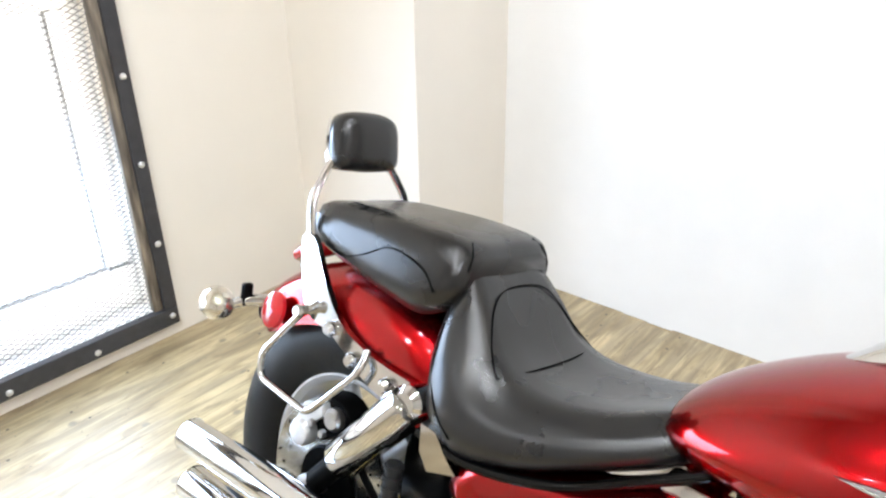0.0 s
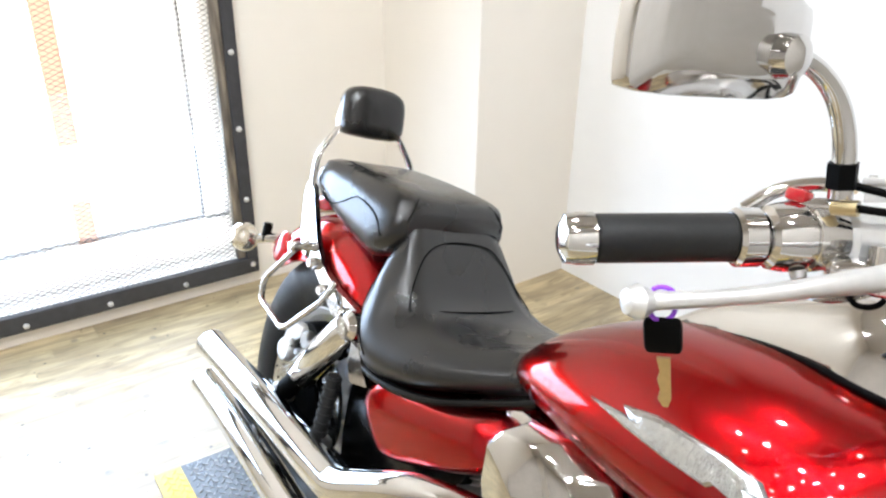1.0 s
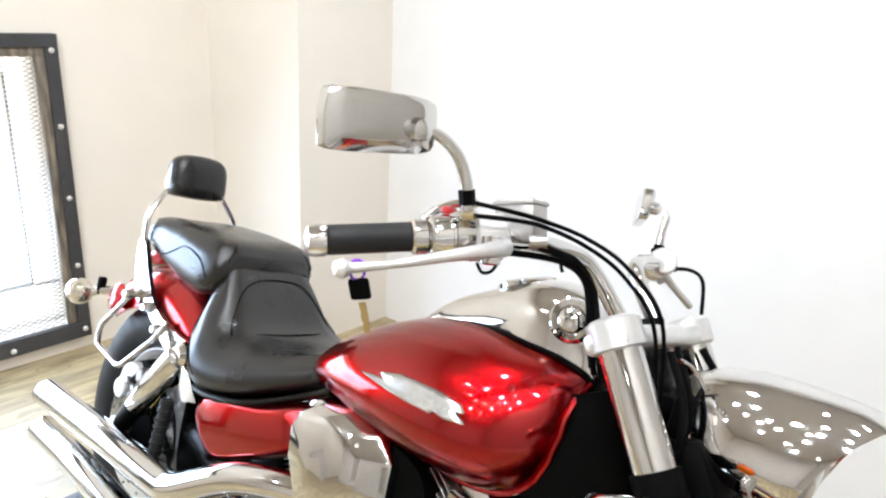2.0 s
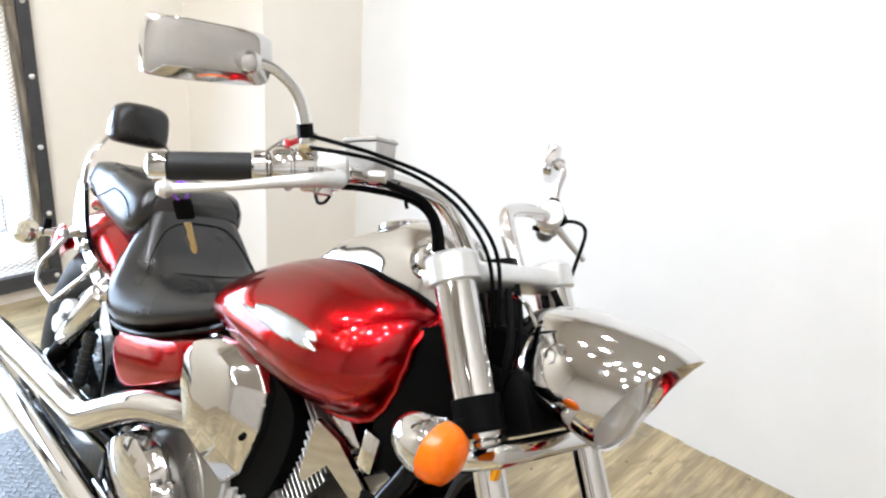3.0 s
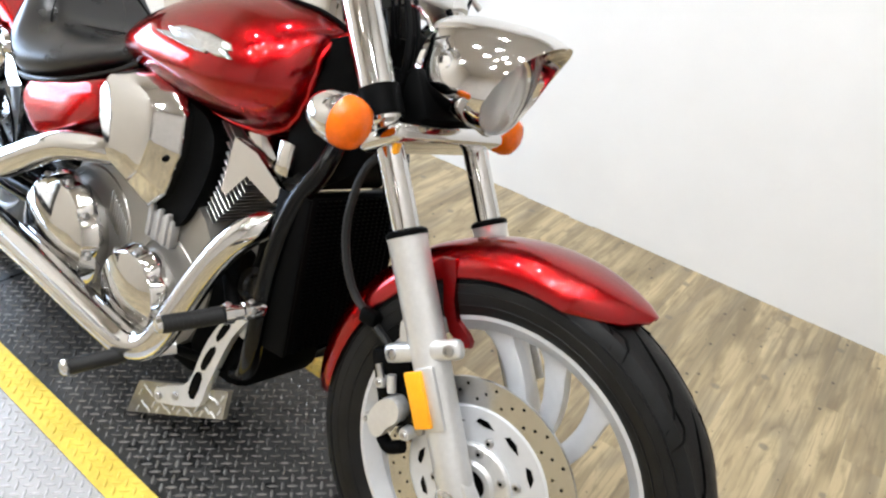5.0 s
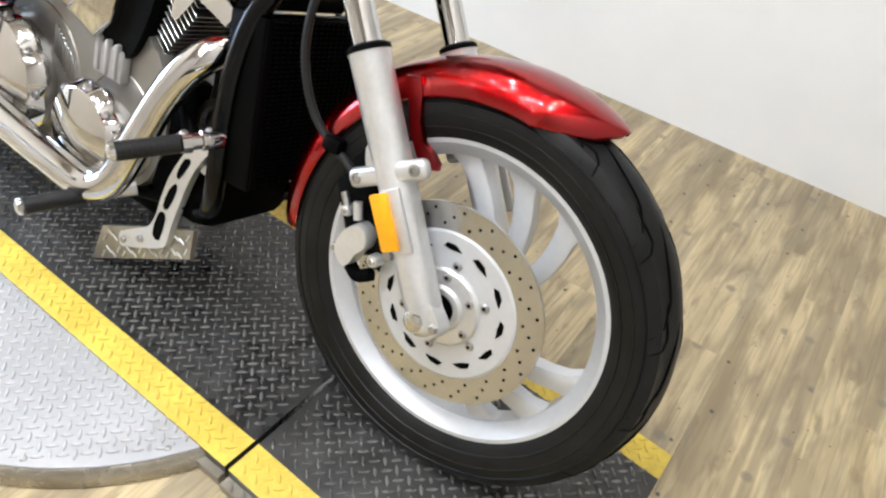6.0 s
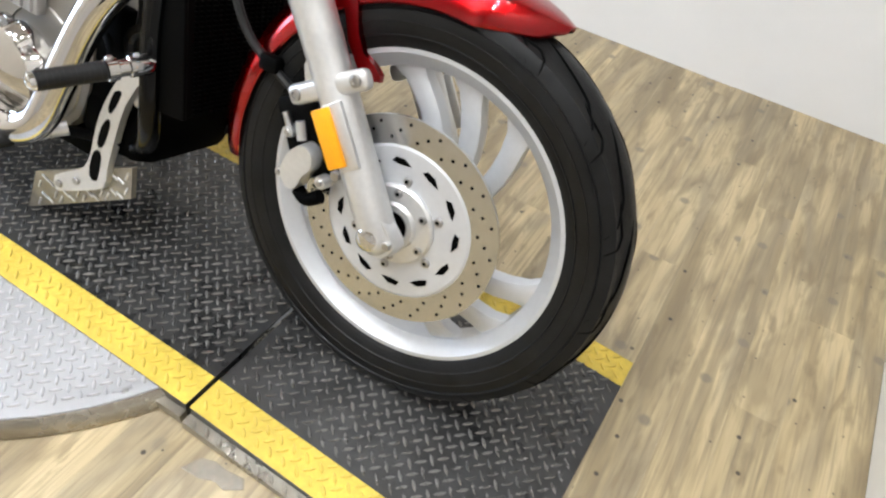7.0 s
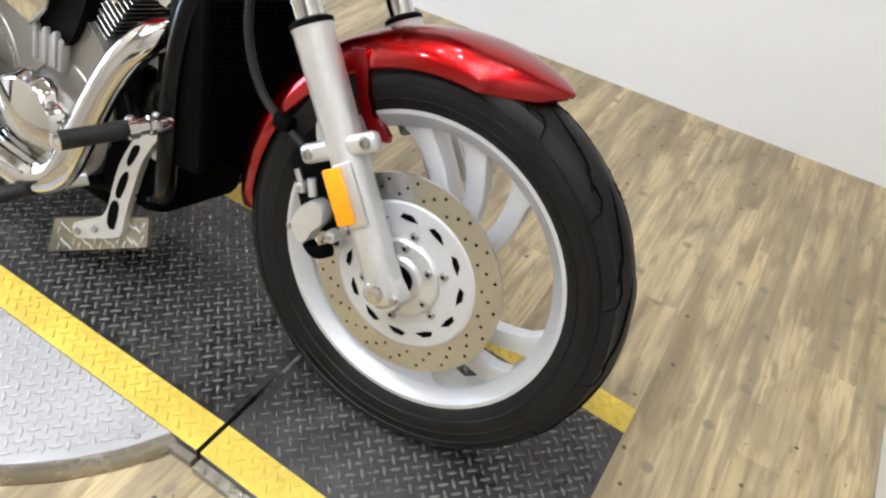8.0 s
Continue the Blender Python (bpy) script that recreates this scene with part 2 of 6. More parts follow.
def finish(name, bm, mat, parent=None, label="", smooth=True, angle=40):
    """Links a bmesh as one mesh object under a thing or a part."""
    bmesh.ops.remove_doubles(bm, verts=bm.verts, dist=1e-5)
    bmesh.ops.recalc_face_normals(bm, faces=bm.faces)
    if smooth:
        lim = radians(angle)
        for f in bm.faces:
            f.smooth = True
        for e in bm.edges:
            if len(e.link_faces) == 2 and e.calc_face_angle(0) > lim:
                e.smooth = False
    me = bpy.data.meshes.new(name)
    bm.to_mesh(me)
    bm.free()
    me.materials.append(mat)
    ob = new(name, me)
    if parent:
        ob.parent = parent
    if label:
        ob["label"] = label
    return ob


def part(name, bm, mat, parent, label="", smooth=True, angle=40):
    return finish(name, bm, mat, parent, label, smooth, angle)


def thing(name, m, label, category, group="", kind=""):
    ob = new(name)
    ob.empty_display_size = 0.05
    ob.matrix_world = m
    return tagged(ob, label, category, group, kind)


def loft(rings, caps=True, closed=True, bm=None):
    bm = bm or bmesh.new()
    vs = [[bm.verts.new(p) for p in r] for r in rings]
    n = len(rings[0])
    for a, b in zip(vs, vs[1:]):
        for k in range(n if closed else n - 1):
            bm.faces.new((a[k], a[(k + 1) % n], b[(k + 1) % n], b[k]))
    if caps:
        bm.faces.new(vs[0][::-1])
        bm.faces.new(vs[-1])
    return bm


def curve_points(pts, k=6):
    """A smooth line through points (Catmull-Rom)."""
    p = [Vector(q) for q in pts]
    p = [2 * p[0] - p[1]] + p + [2 * p[-1] - p[-2]]
    out = []
    for i in range(1, len(p) - 2):
        a, b, c, d = p[i - 1 : i + 3]
        for j in range(k):
            t = j / k
            out.append(0.5 * ((2 * b) + (c - a) * t + (2 * a - 5 * b + 4 * c - d) * t * t + (3 * b - a - 3 * c + d) * t ** 3))
    return out + [p[-2]]


def tube(pts, r, n=12, k=6, bm=None, flat=1.0):
    """A round bar along a smooth line; r a radius or one for each given point."""
    line = curve_points(pts, k) if k > 1 else [Vector(q) for q in pts]
    m = len(line)
    if not isinstance(r, (int, float)):
        r = [float(q) for q in np.interp(np.linspace(0, len(pts) - 1, m), range(len(pts)), r)]
    else:
        r = [r] * m
    tan = [(line[min(i + 1, m - 1)] - line[max(i - 1, 0)]).normalized() for i in range(m)]
    up = Vector((0, 0, 1)) if abs(tan[0].z) < 0.9 else Vector((1, 0, 0))
    side = tan[0].cross(up).normalized()
    rings = []
    for i in range(m):
        side = (side - side.dot(tan[i]) * tan[i]).normalized()
        other = tan[i].cross(side)
        rings.append([line[i] + r[i] * (side * math.cos(2 * math.pi * a / n) * flat + other * math.sin(2 * math.pi * a / n)) for a in range(n)])
    return loft(rings, True, True, bm)


def lathe(profile, origin, axis, n=32, bm=None, caps=True, squash=None):
    """Turns (distance along the axis, radius) rows round an axis."""
    axis = Vector(axis).normalized()
    u = axis.orthogonal().normalized()
    w = axis.cross(u)
    o = Vector(origin)
    rings = [[o + axis * a + max(r, 1e-4) * (u * math.cos(2 * math.pi * k / n) + w * math.sin(2 * math.pi * k / n)) for k in range(n)] for a, r in profile]
    return loft(rings, caps, True, bm)


def ring_lathe(profile, origin, axis, n=48, bm=None):
    """A closed profile turned round an axis: a torus-like solid."""
    return lathe(profile + profile[:1], origin, axis, n, bm, caps=False)


def box(c, s, m=None, bevel=0.0, bm=None, seg=2):
    bm = bm or bmesh.new()
    got = bmesh.ops.create_cube(bm, size=1.0, matrix=(m or Matrix.Identity(4)) @ Matrix.Translation(Vector(c)) @ Matrix.Diagonal((*s, 1)))
    if bevel:
        es = list({e for v in got["verts"] for e in v.link_edges})
        bmesh.ops.bevel(bm, geom=es, offset=bevel, segments=seg, affect="EDGES", profile=0.5)
    return bm


def slab(outline, y0, y1, shrink=1.0, bm=None, bulge=0.0, steps=4):
    """An (x, z) outline drawn out from y0 to y1, drawn in towards the far face, with a rounded shoulder."""
    cx = sum(p[0] for p in outline) / len(outline)
    cz = sum(p[1] for p in outline) / len(outline)
    rings = [[V(x, y0, z) for x, z in outline]]
    for i in range(1, steps + 1):
        t = i / steps
        s = 1 - (1 - shrink) * (1 - math.cos(t * math.pi / 2))
        y = y0 + (y1 - y0) * math.sin(t * math.pi / 2)
        rings.append([V(cx + (x - cx) * s, y, cz + (z - cz) * s) for x, z in outline])
    return loft(rings, True, True, bm)


def rounded(outline, k=4):
    """A smooth closed line through (x, z) corners."""
    p = [Vector((a, b, 0)) for a, b in outline]
    n, out = len(p), []
    for i in range(n):
        a, b, c, d = p[i - 1], p[i], p[(i + 1) % n], p[(i + 2) % n]
        for j in range(k):
            t = j / k
            q = 0.5 * ((2 * b) + (c - a) * t + (2 * a - 5 * b + 4 * c - d) * t * t + (3 * b - a - 3 * c + d) * t ** 3)
            out.append((q.x, q.y))
    return out


def bolt(c, axis, r=0.006, h=0.005, n=6, bm=None):
    return lathe([(0, r), (h * 0.8, r), (h, r * 0.8)], c, axis, n, bm)


# ==== the room ====
REAR, SIDE, FRONT, NEAR, HIGH = -2.83, 1.52, 0.856, -4.3, 3.3
PILLAR_X, PILLAR_Y = -2.225, 1.04
WIN = (-1.25, 0.436, 0.055, 1.217)  # y from, y to, z from, z to


def wall(name, lo, hi, label, mat=WALL):
    c = [(a + b) / 2 for a, b in zip(lo, hi)]
    ob = finish(name, box(c, [b - a for a, b in zip(lo, hi)]), mat, smooth=False)
    return tagged(ob, label, "wall", kind="structure")


wall("wall_side", (REAR - 0.2, SIDE, -0.1), (FRONT + 0.2, SIDE + 0.15, HIGH), "smooth white painted wall beside the lift")
wall("wall_front", (FRONT, NEAR, -0.1), (FRONT + 0.15, SIDE, HIGH), "smooth end wall, unseen above its foot, toned beige for chrome reflections", FRONTWALL)
# White strip added to keep the wall's visible foot white.
tagged(finish("baseboard", box((FRONT - 0.007, (NEAR + SIDE) / 2, 0.075), (0.012, SIDE - NEAR - 0.01, 0.148), bevel=0.003), WHITE, smooth=False), "white strip added along the foot of the end wall", "baseboard", kind="structure")
wall("wall_near", (REAR - 0.2, NEAR - 0.15, -0.1), (FRONT + 0.15, NEAR, HIGH), "plain unseen wall across the room, toned for reflections and fill light", DARKWALL)
wall("pillar", (REAR, PILLAR_Y, 0), (PILLAR_X, SIDE, HIGH), "cream square pillar in the corner", CREAM)
WY0, WY1, WZ0, WZ1 = WIN[0] + 0.05, WIN[1] - 0.05, WIN[2] + 0.05, WIN[3] - 0.05
bm = bmesh.new()
for lo, hi in (((NEAR, -0.1), (WY0, HIGH)), ((WY1, -0.1), (SIDE, HIGH)), ((WY0, -0.1), (WY1, WZ0)), ((WY0, WZ1), (WY1, HIGH))):
    box((REAR - 0.1, (lo[0] + hi[0]) / 2, (lo[1] + hi[1]) / 2), (0.2, hi[0] - lo[0], hi[1] - lo[1]), bm=bm)
tagged(finish("wall_rear", bm, CREAM, smooth=False), "smooth cream wall with a window opening", "wall", kind="structure")
tagged(finish("ceiling", box(((REAR + FRONT) / 2, (NEAR + SIDE) / 2, HIGH + 0.05), (FRONT - REAR + 0.4, SIDE - NEAR + 0.4, 0.1)), CEIL, smooth=False), "plain unseen ceiling, toned for reflections", "ceiling", kind="structure")
floor = tagged(finish("floor", box(((REAR + FRONT) / 2, (NEAR + SIDE) / 2, -0.056), (FRONT - REAR + 0.4, SIDE - NEAR + 0.4, 0.1)), GAP, smooth=False), "pale oak-look vinyl plank floor", "floor", kind="structure")

# window with an expanded-metal guard
window = thing("window_1", pose(REAR, 0, 0), "bright window behind a bolted iron and wire mesh guard", "window", kind="structure")
fy0, fy1, fz0, fz1 = WIN
bm = bmesh.new()
W = 0.045
for lo, hi in (((fy0, fz0), (fy1, fz0 + W + 0.018)), ((fy0, fz1 - W), (fy1, fz1)), ((fy0, fz0 + W + 0.018), (fy0 + W, fz1 - W)), ((fy1 - W, fz0 + W + 0.018), (fy1, fz1 - W))):
    box((0.016, (lo[0] + hi[0]) / 2, (lo[1] + hi[1]) / 2), (0.030, hi[0] - lo[0] , hi[1] - lo[1]), bm=bm, bevel=0.003)
part("angle_iron_frame", bm, IRON, window, "dark grey iron frame", smooth=False)
bm = bmesh.new()
W2 = 0.032
a0, a1, b0, b1 = fy0 + W, fy1 - W, fz0 + W, fz1 - W
for lo, hi in (((a0, b1 - W2), (a1, b1)), ((a0, b0 + 0.020), (a0 + W2, b1 - W2)), ((a1 - W2, b0 + 0.020), (a1, b1 - W2))):
    box((0.008, (lo[0] + hi[0]) / 2, (lo[1] + hi[1]) / 2), (0.024, hi[0] - lo[0], hi[1] - lo[1]), bm=bm, bevel=0.002)
part("timber_batten", bm, TIMBER, window, "weathered brown timber batten")
for k in range(6):
    z = 0.09 + k * 0.268
    if z < fz1:
        part("frame_bolt", lathe([(0, 0.010), (0.004, 0.010), (0.008, 0.006), (0.009, 0.001)], (0.031, fy1 - 0.024, z), (1, 0, 0), 12), ALLOY, window, "round bolt head")
for k in range(1, 7):
    for z in (fz0 + 0.022, fz1 - 0.022):
        part("frame_bolt", lathe([(0, 0.010), (0.004, 0.010), (0.008, 0.006), (0.009, 0.001)], (0.031, fy1 - 0.024 - k * 0.262, z), (1, 0, 0), 12), ALLOY, window, "round bolt head")
# expanded metal: staggered diamonds of flat strands
bm = bmesh.new()
DY, DZ, TH = 0.034, 0.0165, 0.0019
ny, nz = int((a1 - a0) / DY), int((b1 - b0) / DZ)
for i in range(ny * 2):
    for j in range(nz):
        y, z = a0 + i * DY / 2, b0 + j * DZ + (DZ / 2 if i % 2 else 0)
        for sgn in (1, -1):
            p, q = V(0.004, y, z), V(0.004, y + DY / 2, z + sgn * DZ / 2)
            d = (q - p).normalized()
            nrm = V(0, -d.z, d.y) * TH / 2
            ex = V(0.0025, 0, 0)
            v = [bm.verts.new(w) for w in (p - nrm, q - nrm, q + nrm, p + nrm, p - nrm + ex, q - nrm + ex, q + nrm + ex, p + nrm + ex)]
            for f in ((4, 5, 6, 7), (0, 1, 5, 4), (3, 7, 6, 2)):
                bm.faces.new([v[g] for g in f])
me = bpy.data.meshes.new("wire_mesh")
bm.to_mesh(me)
bm.free()
me.materials.append(MESH)
ob = new("wire_mesh", me)
ob.parent = window
ob["label"], ob["kind"] = "grey expanded metal mesh", "stuff"
SB, SS = 0.262, 0.090  # top of the lower rail, width of the stiles
bm = bmesh.new()
for lo, hi in (((WY0, WZ0), (WY1, SB)), ((WY0, WZ1 - SS), (WY1, WZ1)), ((WY0, SB), (WY0 + SS, WZ1 - SS)), ((WY1 - SS, SB), (WY1, WZ1 - SS))):
    box((-0.115, (lo[0] + hi[0]) / 2, (lo[1] + hi[1]) / 2), (0.04, hi[0] - lo[0], hi[1] - lo[1]), bm=bm, bevel=0.003)
# See-through so that the backdrop's glow is added to the sash's white.
part("window_sash", bm, lit_through("white_sash_lit_through", (0.90, 0.90, 0.89)), window, "white window sash lit through by the backdrop", smooth=False)
# Grey strips paint in the shadow gap along the sash's inner edge.
GAPLINE = plain("grey_shadow_gap", (0.62, 0.62, 0.62), 0.6, 0, 0, 0.1, 90)
bm = bmesh.new()
for lo, hi in (((WY0 + SS, SB), (WY1 - SS, SB + 0.016)), ((WY1 - SS - 0.010, SB + 0.016), (WY1 - SS, WZ1 - SS))):
    box((-0.125, (lo[0] + hi[0]) / 2, (lo[1] + hi[1]) / 2), (0.03, hi[0] - lo[0], hi[1] - lo[1]), bm=bm, bevel=0.002)
part("shadow_gap_strip", bm, GAPLINE, window, "grey strip for the shadow gap at the sash", smooth=False)
bm = box((-0.115, -0.12, (SB + WZ1 - SS) / 2), (0.03, 0.060, WZ1 - SS - SB), bevel=0.003)
# The upright borrows the backdrop's glow too, tinted peach.
part("window_mullion", bm, lit_through("peach_upright_lit_through", (0.86, 0.56, 0.40)), window, "peach upright")
tagged(finish("backdrop", box((REAR - 0.35, -0.4, 0.65), (0.01, 3.2, 2.6)), DAYLIGHT, smooth=False), "white overcast daylight outside", "backdrop", kind="structure")

# ==== lift and turntable ====
LIFT = pose(0, 0, 0, 0, 0, -1.3)
LX0, LX1, LX2, LX3 = -1.93, -1.385, -0.19, 0.392
LY0, LY1, LZ = -0.262, 0.31, 0.04
STRIPE = 0.066


def tread(bm, x0, x1, y0, y1, zf, pitch=0.027):
    """Raised lugs of tread plate, turned in alternate directions."""
    i = 0
    y = y0 + pitch / 2
    while y < y1:
        x = x0 + pitch / 2 + (pitch / 2 if i % 2 else 0)
        j = 0
        while x < x1 - pitch * 0.3:
            a = radians(45 if i % 2 else -45)
            d, w = V(math.cos(a), math.sin(a), 0) * 0.0120, V(-math.sin(a), math.cos(a), 0) * 0.0029
            z0, z1 = zf(x), zf(x) + 0.0022
            c = V(x, y, 0)
            base = [c - d, c - d * 0.4 - w, c + d * 0.4 - w, c + d, c + d * 0.4 + w, c - d * 0.4 + w]
            lo = [bm.verts.new((p.x, p.y, z0)) for p in base]
            hi = [bm.verts.new((c.x + (p.x - c.x) * 0.62, c.y + (p.y - c.y) * 0.62, z1)) for p in base]
            for k in range(6):
                bm.faces.new((lo[k], lo[(k + 1) % 6], hi[(k + 1) % 6], hi[k]))
            bm.faces.new(hi)
            x += pitch
            j += 1
        y += pitch / 2
        i += 1


def quick(name, bm, mat, parent, label="", kind=""):
    me = bpy.data.meshes.new(name)
    bm.to_mesh(me)
    bm.free()
    me.materials.append(mat)
    ob = new(name, me)
    ob.parent = parent
    if label:
        ob["label"] = label
    if kind:
        ob["kind"] = kind
    return ob


def prism(x0, x1, y0, y1, zt0, zt1, zb=0.002, bm=None):
    bm = bm or bmesh.new()
    v = [bm.verts.new(p) for p in ((x0, y0, zb), (x1, y0, zb), (x1, y1, zb), (x0, y1, zb), (x0, y0, zt0), (x1, y0, zt1), (x1, y1, zt1), (x0, y1, zt0))]
    for f in ((3, 2, 1, 0), (4, 5, 6, 7), (0, 1, 5, 4), (1, 2, 6, 5), (2, 3, 7, 6), (3, 0, 4, 7)):
        bm.faces.new([v[k] for k in f])
    return bm


lift = thing("motorcycle_lift", LIFT, "low black tread-plate motorcycle platform with yellow edges on the floor", "lift")
for nm, x0, x1, z0, z1 in (("rear_ramp", LX0, LX1 - 0.0045, 0.006, LZ), ("deck_plate", LX1 + 0.0045, LX2 - 0.0045, LZ, LZ), ("front_ramp", LX2 + 0.0045, LX3, LZ, 0.006)):
    plate = part(nm, prism(x0, x1, LY0, LY1, z0, z1), DECK, lift, "black painted tread plate", smooth=False)
    slope = lambda x, x0=x0, x1=x1, z0=z0, z1=z1: z0 + (z1 - z0) * (x - x0) / (x1 - x0)
    bm = bmesh.new()
    tread(bm, x0 + 0.005, x1 - 0.004, LY0 + STRIPE + 0.003, LY1 - STRIPE - 0.003, slope)
    quick("tread_lug", bm, LUG, plate, "raised tread lugs", "stuff")
    for y0, y1 in ((LY0, LY0 + STRIPE), (LY1 - STRIPE, LY1)):
        bm = bmesh.new()
        v = [bm.verts.new(p) for p in ((x0, y0, z0 + 0.0006), (x1, y0, z1 + 0.0006), (x1, y1, z1 + 0.0006), (x0, y1, z0 + 0.0006))]
        bm.faces.new(v)
        stripe = quick("yellow_edge_stripe", bm, YELLOW, plate, "worn yellow painted edge")
        bm = bmesh.new()
        tread(bm, x0 + 0.005, x1 - 0.004, y0 + 0.004, y1 - 0.004, lambda x, s=slope: s(x) + 0.0006)
        ob = quick("tread_lug", bm, YELLOWLUG, plate, "rubbed yellow tread lugs", "stuff")
rail = part("side_rail", prism(LX2 + 0.0045, LX3 - 0.02, LY0 - 0.020, LY0 - 0.001, 0.022, 0.006), GREYPLATE, lift, "bare grey tread-plate edge", smooth=False)
bm = bmesh.new()
tread(bm, LX2 + 0.01, LX3 - 0.03, LY0 - 0.024, LY0 - 0.004, lambda x: 0.022 + (0.006 - 0.022) * (x - LX2 - 0.0045) / (LX3 - 0.02 - LX2 - 0.0045))
quick("tread_lug", bm, GREYPLATE, rail, "raised tread lugs", "stuff")
part("side_rail", prism(LX2 - 0.085, LX2 - 0.0045, LY0 - 0.016, LY0 - 0.001, 0.020, 0.024), GREYPLATE, lift, "bare grey tread-plate edge", smooth=False)
for x in (LX1, LX2):
    # Dark bar added under the gap so that the seam looks black.
    part("seam_shade_bar", tube([V(x, LY0 + 0.006, 0.024), V(x, LY1 - 0.006, 0.024)], 0.0055, 10, 1), DARK, lift, "dark bar added for the shade in the seam")

TC, TR = V(-0.77, 0.02, 0), 0.592
table = thing("turntable", Matrix.Translation(TC), "round bright aluminium tread-plate turntable under the lift", "turntable")
plate = part("turntable_plate", lathe([(0.010, TR - 0.012), (0.034, TR - 0.012), (0.0365, TR - 0.014), (0.037, TR - 0.018)], (0, 0, 0), (0, 0, 1), 128), BRIGHT, table, "bright aluminium tread plate")
part("turntable_edge", ring_lathe([(0.004, TR + 0.004), (0.030, TR - 0.004), (0.0345, TR - 0.009), (0.0345, TR - 0.0118), (0.004, TR - 0.0118)], (0, 0, 0), (0, 0, 1), 128), RIM_EDGE, table, "sloping brushed metal edge band")
bm, full = bmesh.new(), bmesh.new()
tread(full, -TR + 0.03, TR - 0.03, -TR + 0.03, TR - 0.03, lambda x: 0.037)
bad = [v for v in full.verts if v.co.x ** 2 + v.co.y ** 2 > (TR - 0.025) ** 2 or abs(v.co.y + 0.0) < 0.26]
bmesh.ops.delete(full, geom=bad, context="VERTS")
bm.free()
quick("tread_lug", full, BRIGHTLUG, plate, "raised tread lugs", "stuff")
for k in range(16):
    a = k * math.pi / 8 + 0.2
    if abs(math.sin(a)) > 0.5:
        part("rivet", lathe([(0, 0.006), (0.002, 0.005), (0.003, 0.001)], (0.565 * math.cos(a), 0.565 * math.sin(a), 0.037), (0, 0, 1), 10), STEEL, table)

# ==== the motorcycle: x ahead, y to its left, leaning on its stand ====
bike = thing("motorcycle", Matrix.Translation((0, 0, 0.02)) @ pose(0, 0, 0, -17, 0, -1.8), "red and chrome cruiser motorcycle leaning on the tread-plate lift", "motorcycle")


def wheel_frame(c, tilt=0.0, turn=0.0):
    return Matrix.Translation(c) @ pose(0, 0, 0, tilt, 0, turn)


def at(m, bm):
    bmesh.ops.transform(bm, matrix=m, verts=bm.verts)
    return bm


def copies(name, bm, mat, parent, places):
    """One shared mesh at many places under a part."""
    first = finish(name, bm, mat, parent, smooth=False)
    first.matrix_basis = places[0]
    for m in places[1:]:
        ob = new(name, first.data)
        ob.parent = parent
        ob.matrix_basis = m


def tyre(R, w, rim, n=72):
    """Tyre section turned round y, as (y, radius)."""
    h = w / 2
    prof = [(-h * 0.62, rim - 0.006), (-h * 0.86, rim + 0.010), (-h * 0.99, rim + (R - rim) * 0.42), (-h * 0.97, rim + (R - rim) * 0.66), (-h * 0.84, rim + (R - rim) * 0.84), (-h * 0.55, R - 0.010), (-h * 0.28, R - 0.0025), (0, R)]
    prof = prof + [(-a, r) for a, r in prof[-2::-1]]
    return ring_lathe(prof, (0, 0, 0), (0, 1, 0), n)


def grooves(R, w, rim, count, side, bm, y0=0.06, y1=0.33, sweep=0.46, phase=0.0):
    """Thin dark raised lines in place of long curved rain grooves, nearly along the tread, hooked at the shoulder."""
    for k in range(count):
        a0 = 2 * math.pi * (k + phase) / count
        line = []
        for j in range(11):
            t = j / 10
            y = side * w * (y0 + (y1 - y0) * t + 0.15 * max(0.0, t - 0.72) / 0.28 + 0.02 * math.sin(t * math.pi * 2))
            rr = float(np.interp(abs(y) / (w / 2), [0, 0.28, 0.55, 0.84, 0.97], [R, R - 0.0025, R - 0.010, rim + (R - rim) * 0.84, rim + (R - rim) * 0.66])) - 0.0007
            a = a0 - sweep * t
            line.append(V(rr * math.cos(a), y, rr * math.sin(a)))
        tube(line, [0.0008, 0.0018, 0.0022, 0.0026, 0.0028, 0.0028, 0.0028, 0.0028, 0.0026, 0.002, 0.0008], 5, 2, bm)


FW = wheel_frame((0.0, -0.012, 0.335), 2.5, 1.8)
front_tyre = part("front_tyre", at(FW, tyre(0.335, 0.116, 0.250)), RUBBER, bike, "black road tyre with curved tread grooves")
for s in (-1, 1):
    bm = bmesh.new()
    grooves(0.335, 0.116, 0.250, 15, s, bm)
    grooves(0.335, 0.116, 0.250, 15, s, bm, 0.27, 0.33, 0.22, 0.25)
    # The lines' near-black colour paints in the grooves' shade.
    part("groove_shade_line", at(FW, bm), DARK, front_tyre)
for s in (-1, 1):
    for u, r in ((0.905, 0.268), (0.985, 0.287), (0.975, 0.3025), (0.972, 0.3045)):
        part("sidewall_rib", at(FW, ring_lathe([(s * 0.058 * u - s * 0.001, r - 0.0016), (s * 0.058 * u + s * 0.0012, r), (s * 0.058 * u - s * 0.001, r + 0.0016)], (0, 0, 0), (0, 1, 0), 72)), RUBBER, front_tyre)
# rim: lips, well, hub
rim_prof = [(-0.041, 0.258), (-0.041, 0.243), (-0.030, 0.232), (-0.020, 0.222), (0.020, 0.222), (0.030, 0.232), (0.041, 0.243), (0.041, 0.258), (0.036, 0.259), (0.033, 0.250), (0.012, 0.236), (-0.012, 0.236), (-0.033, 0.250), (-0.036, 0.259)]
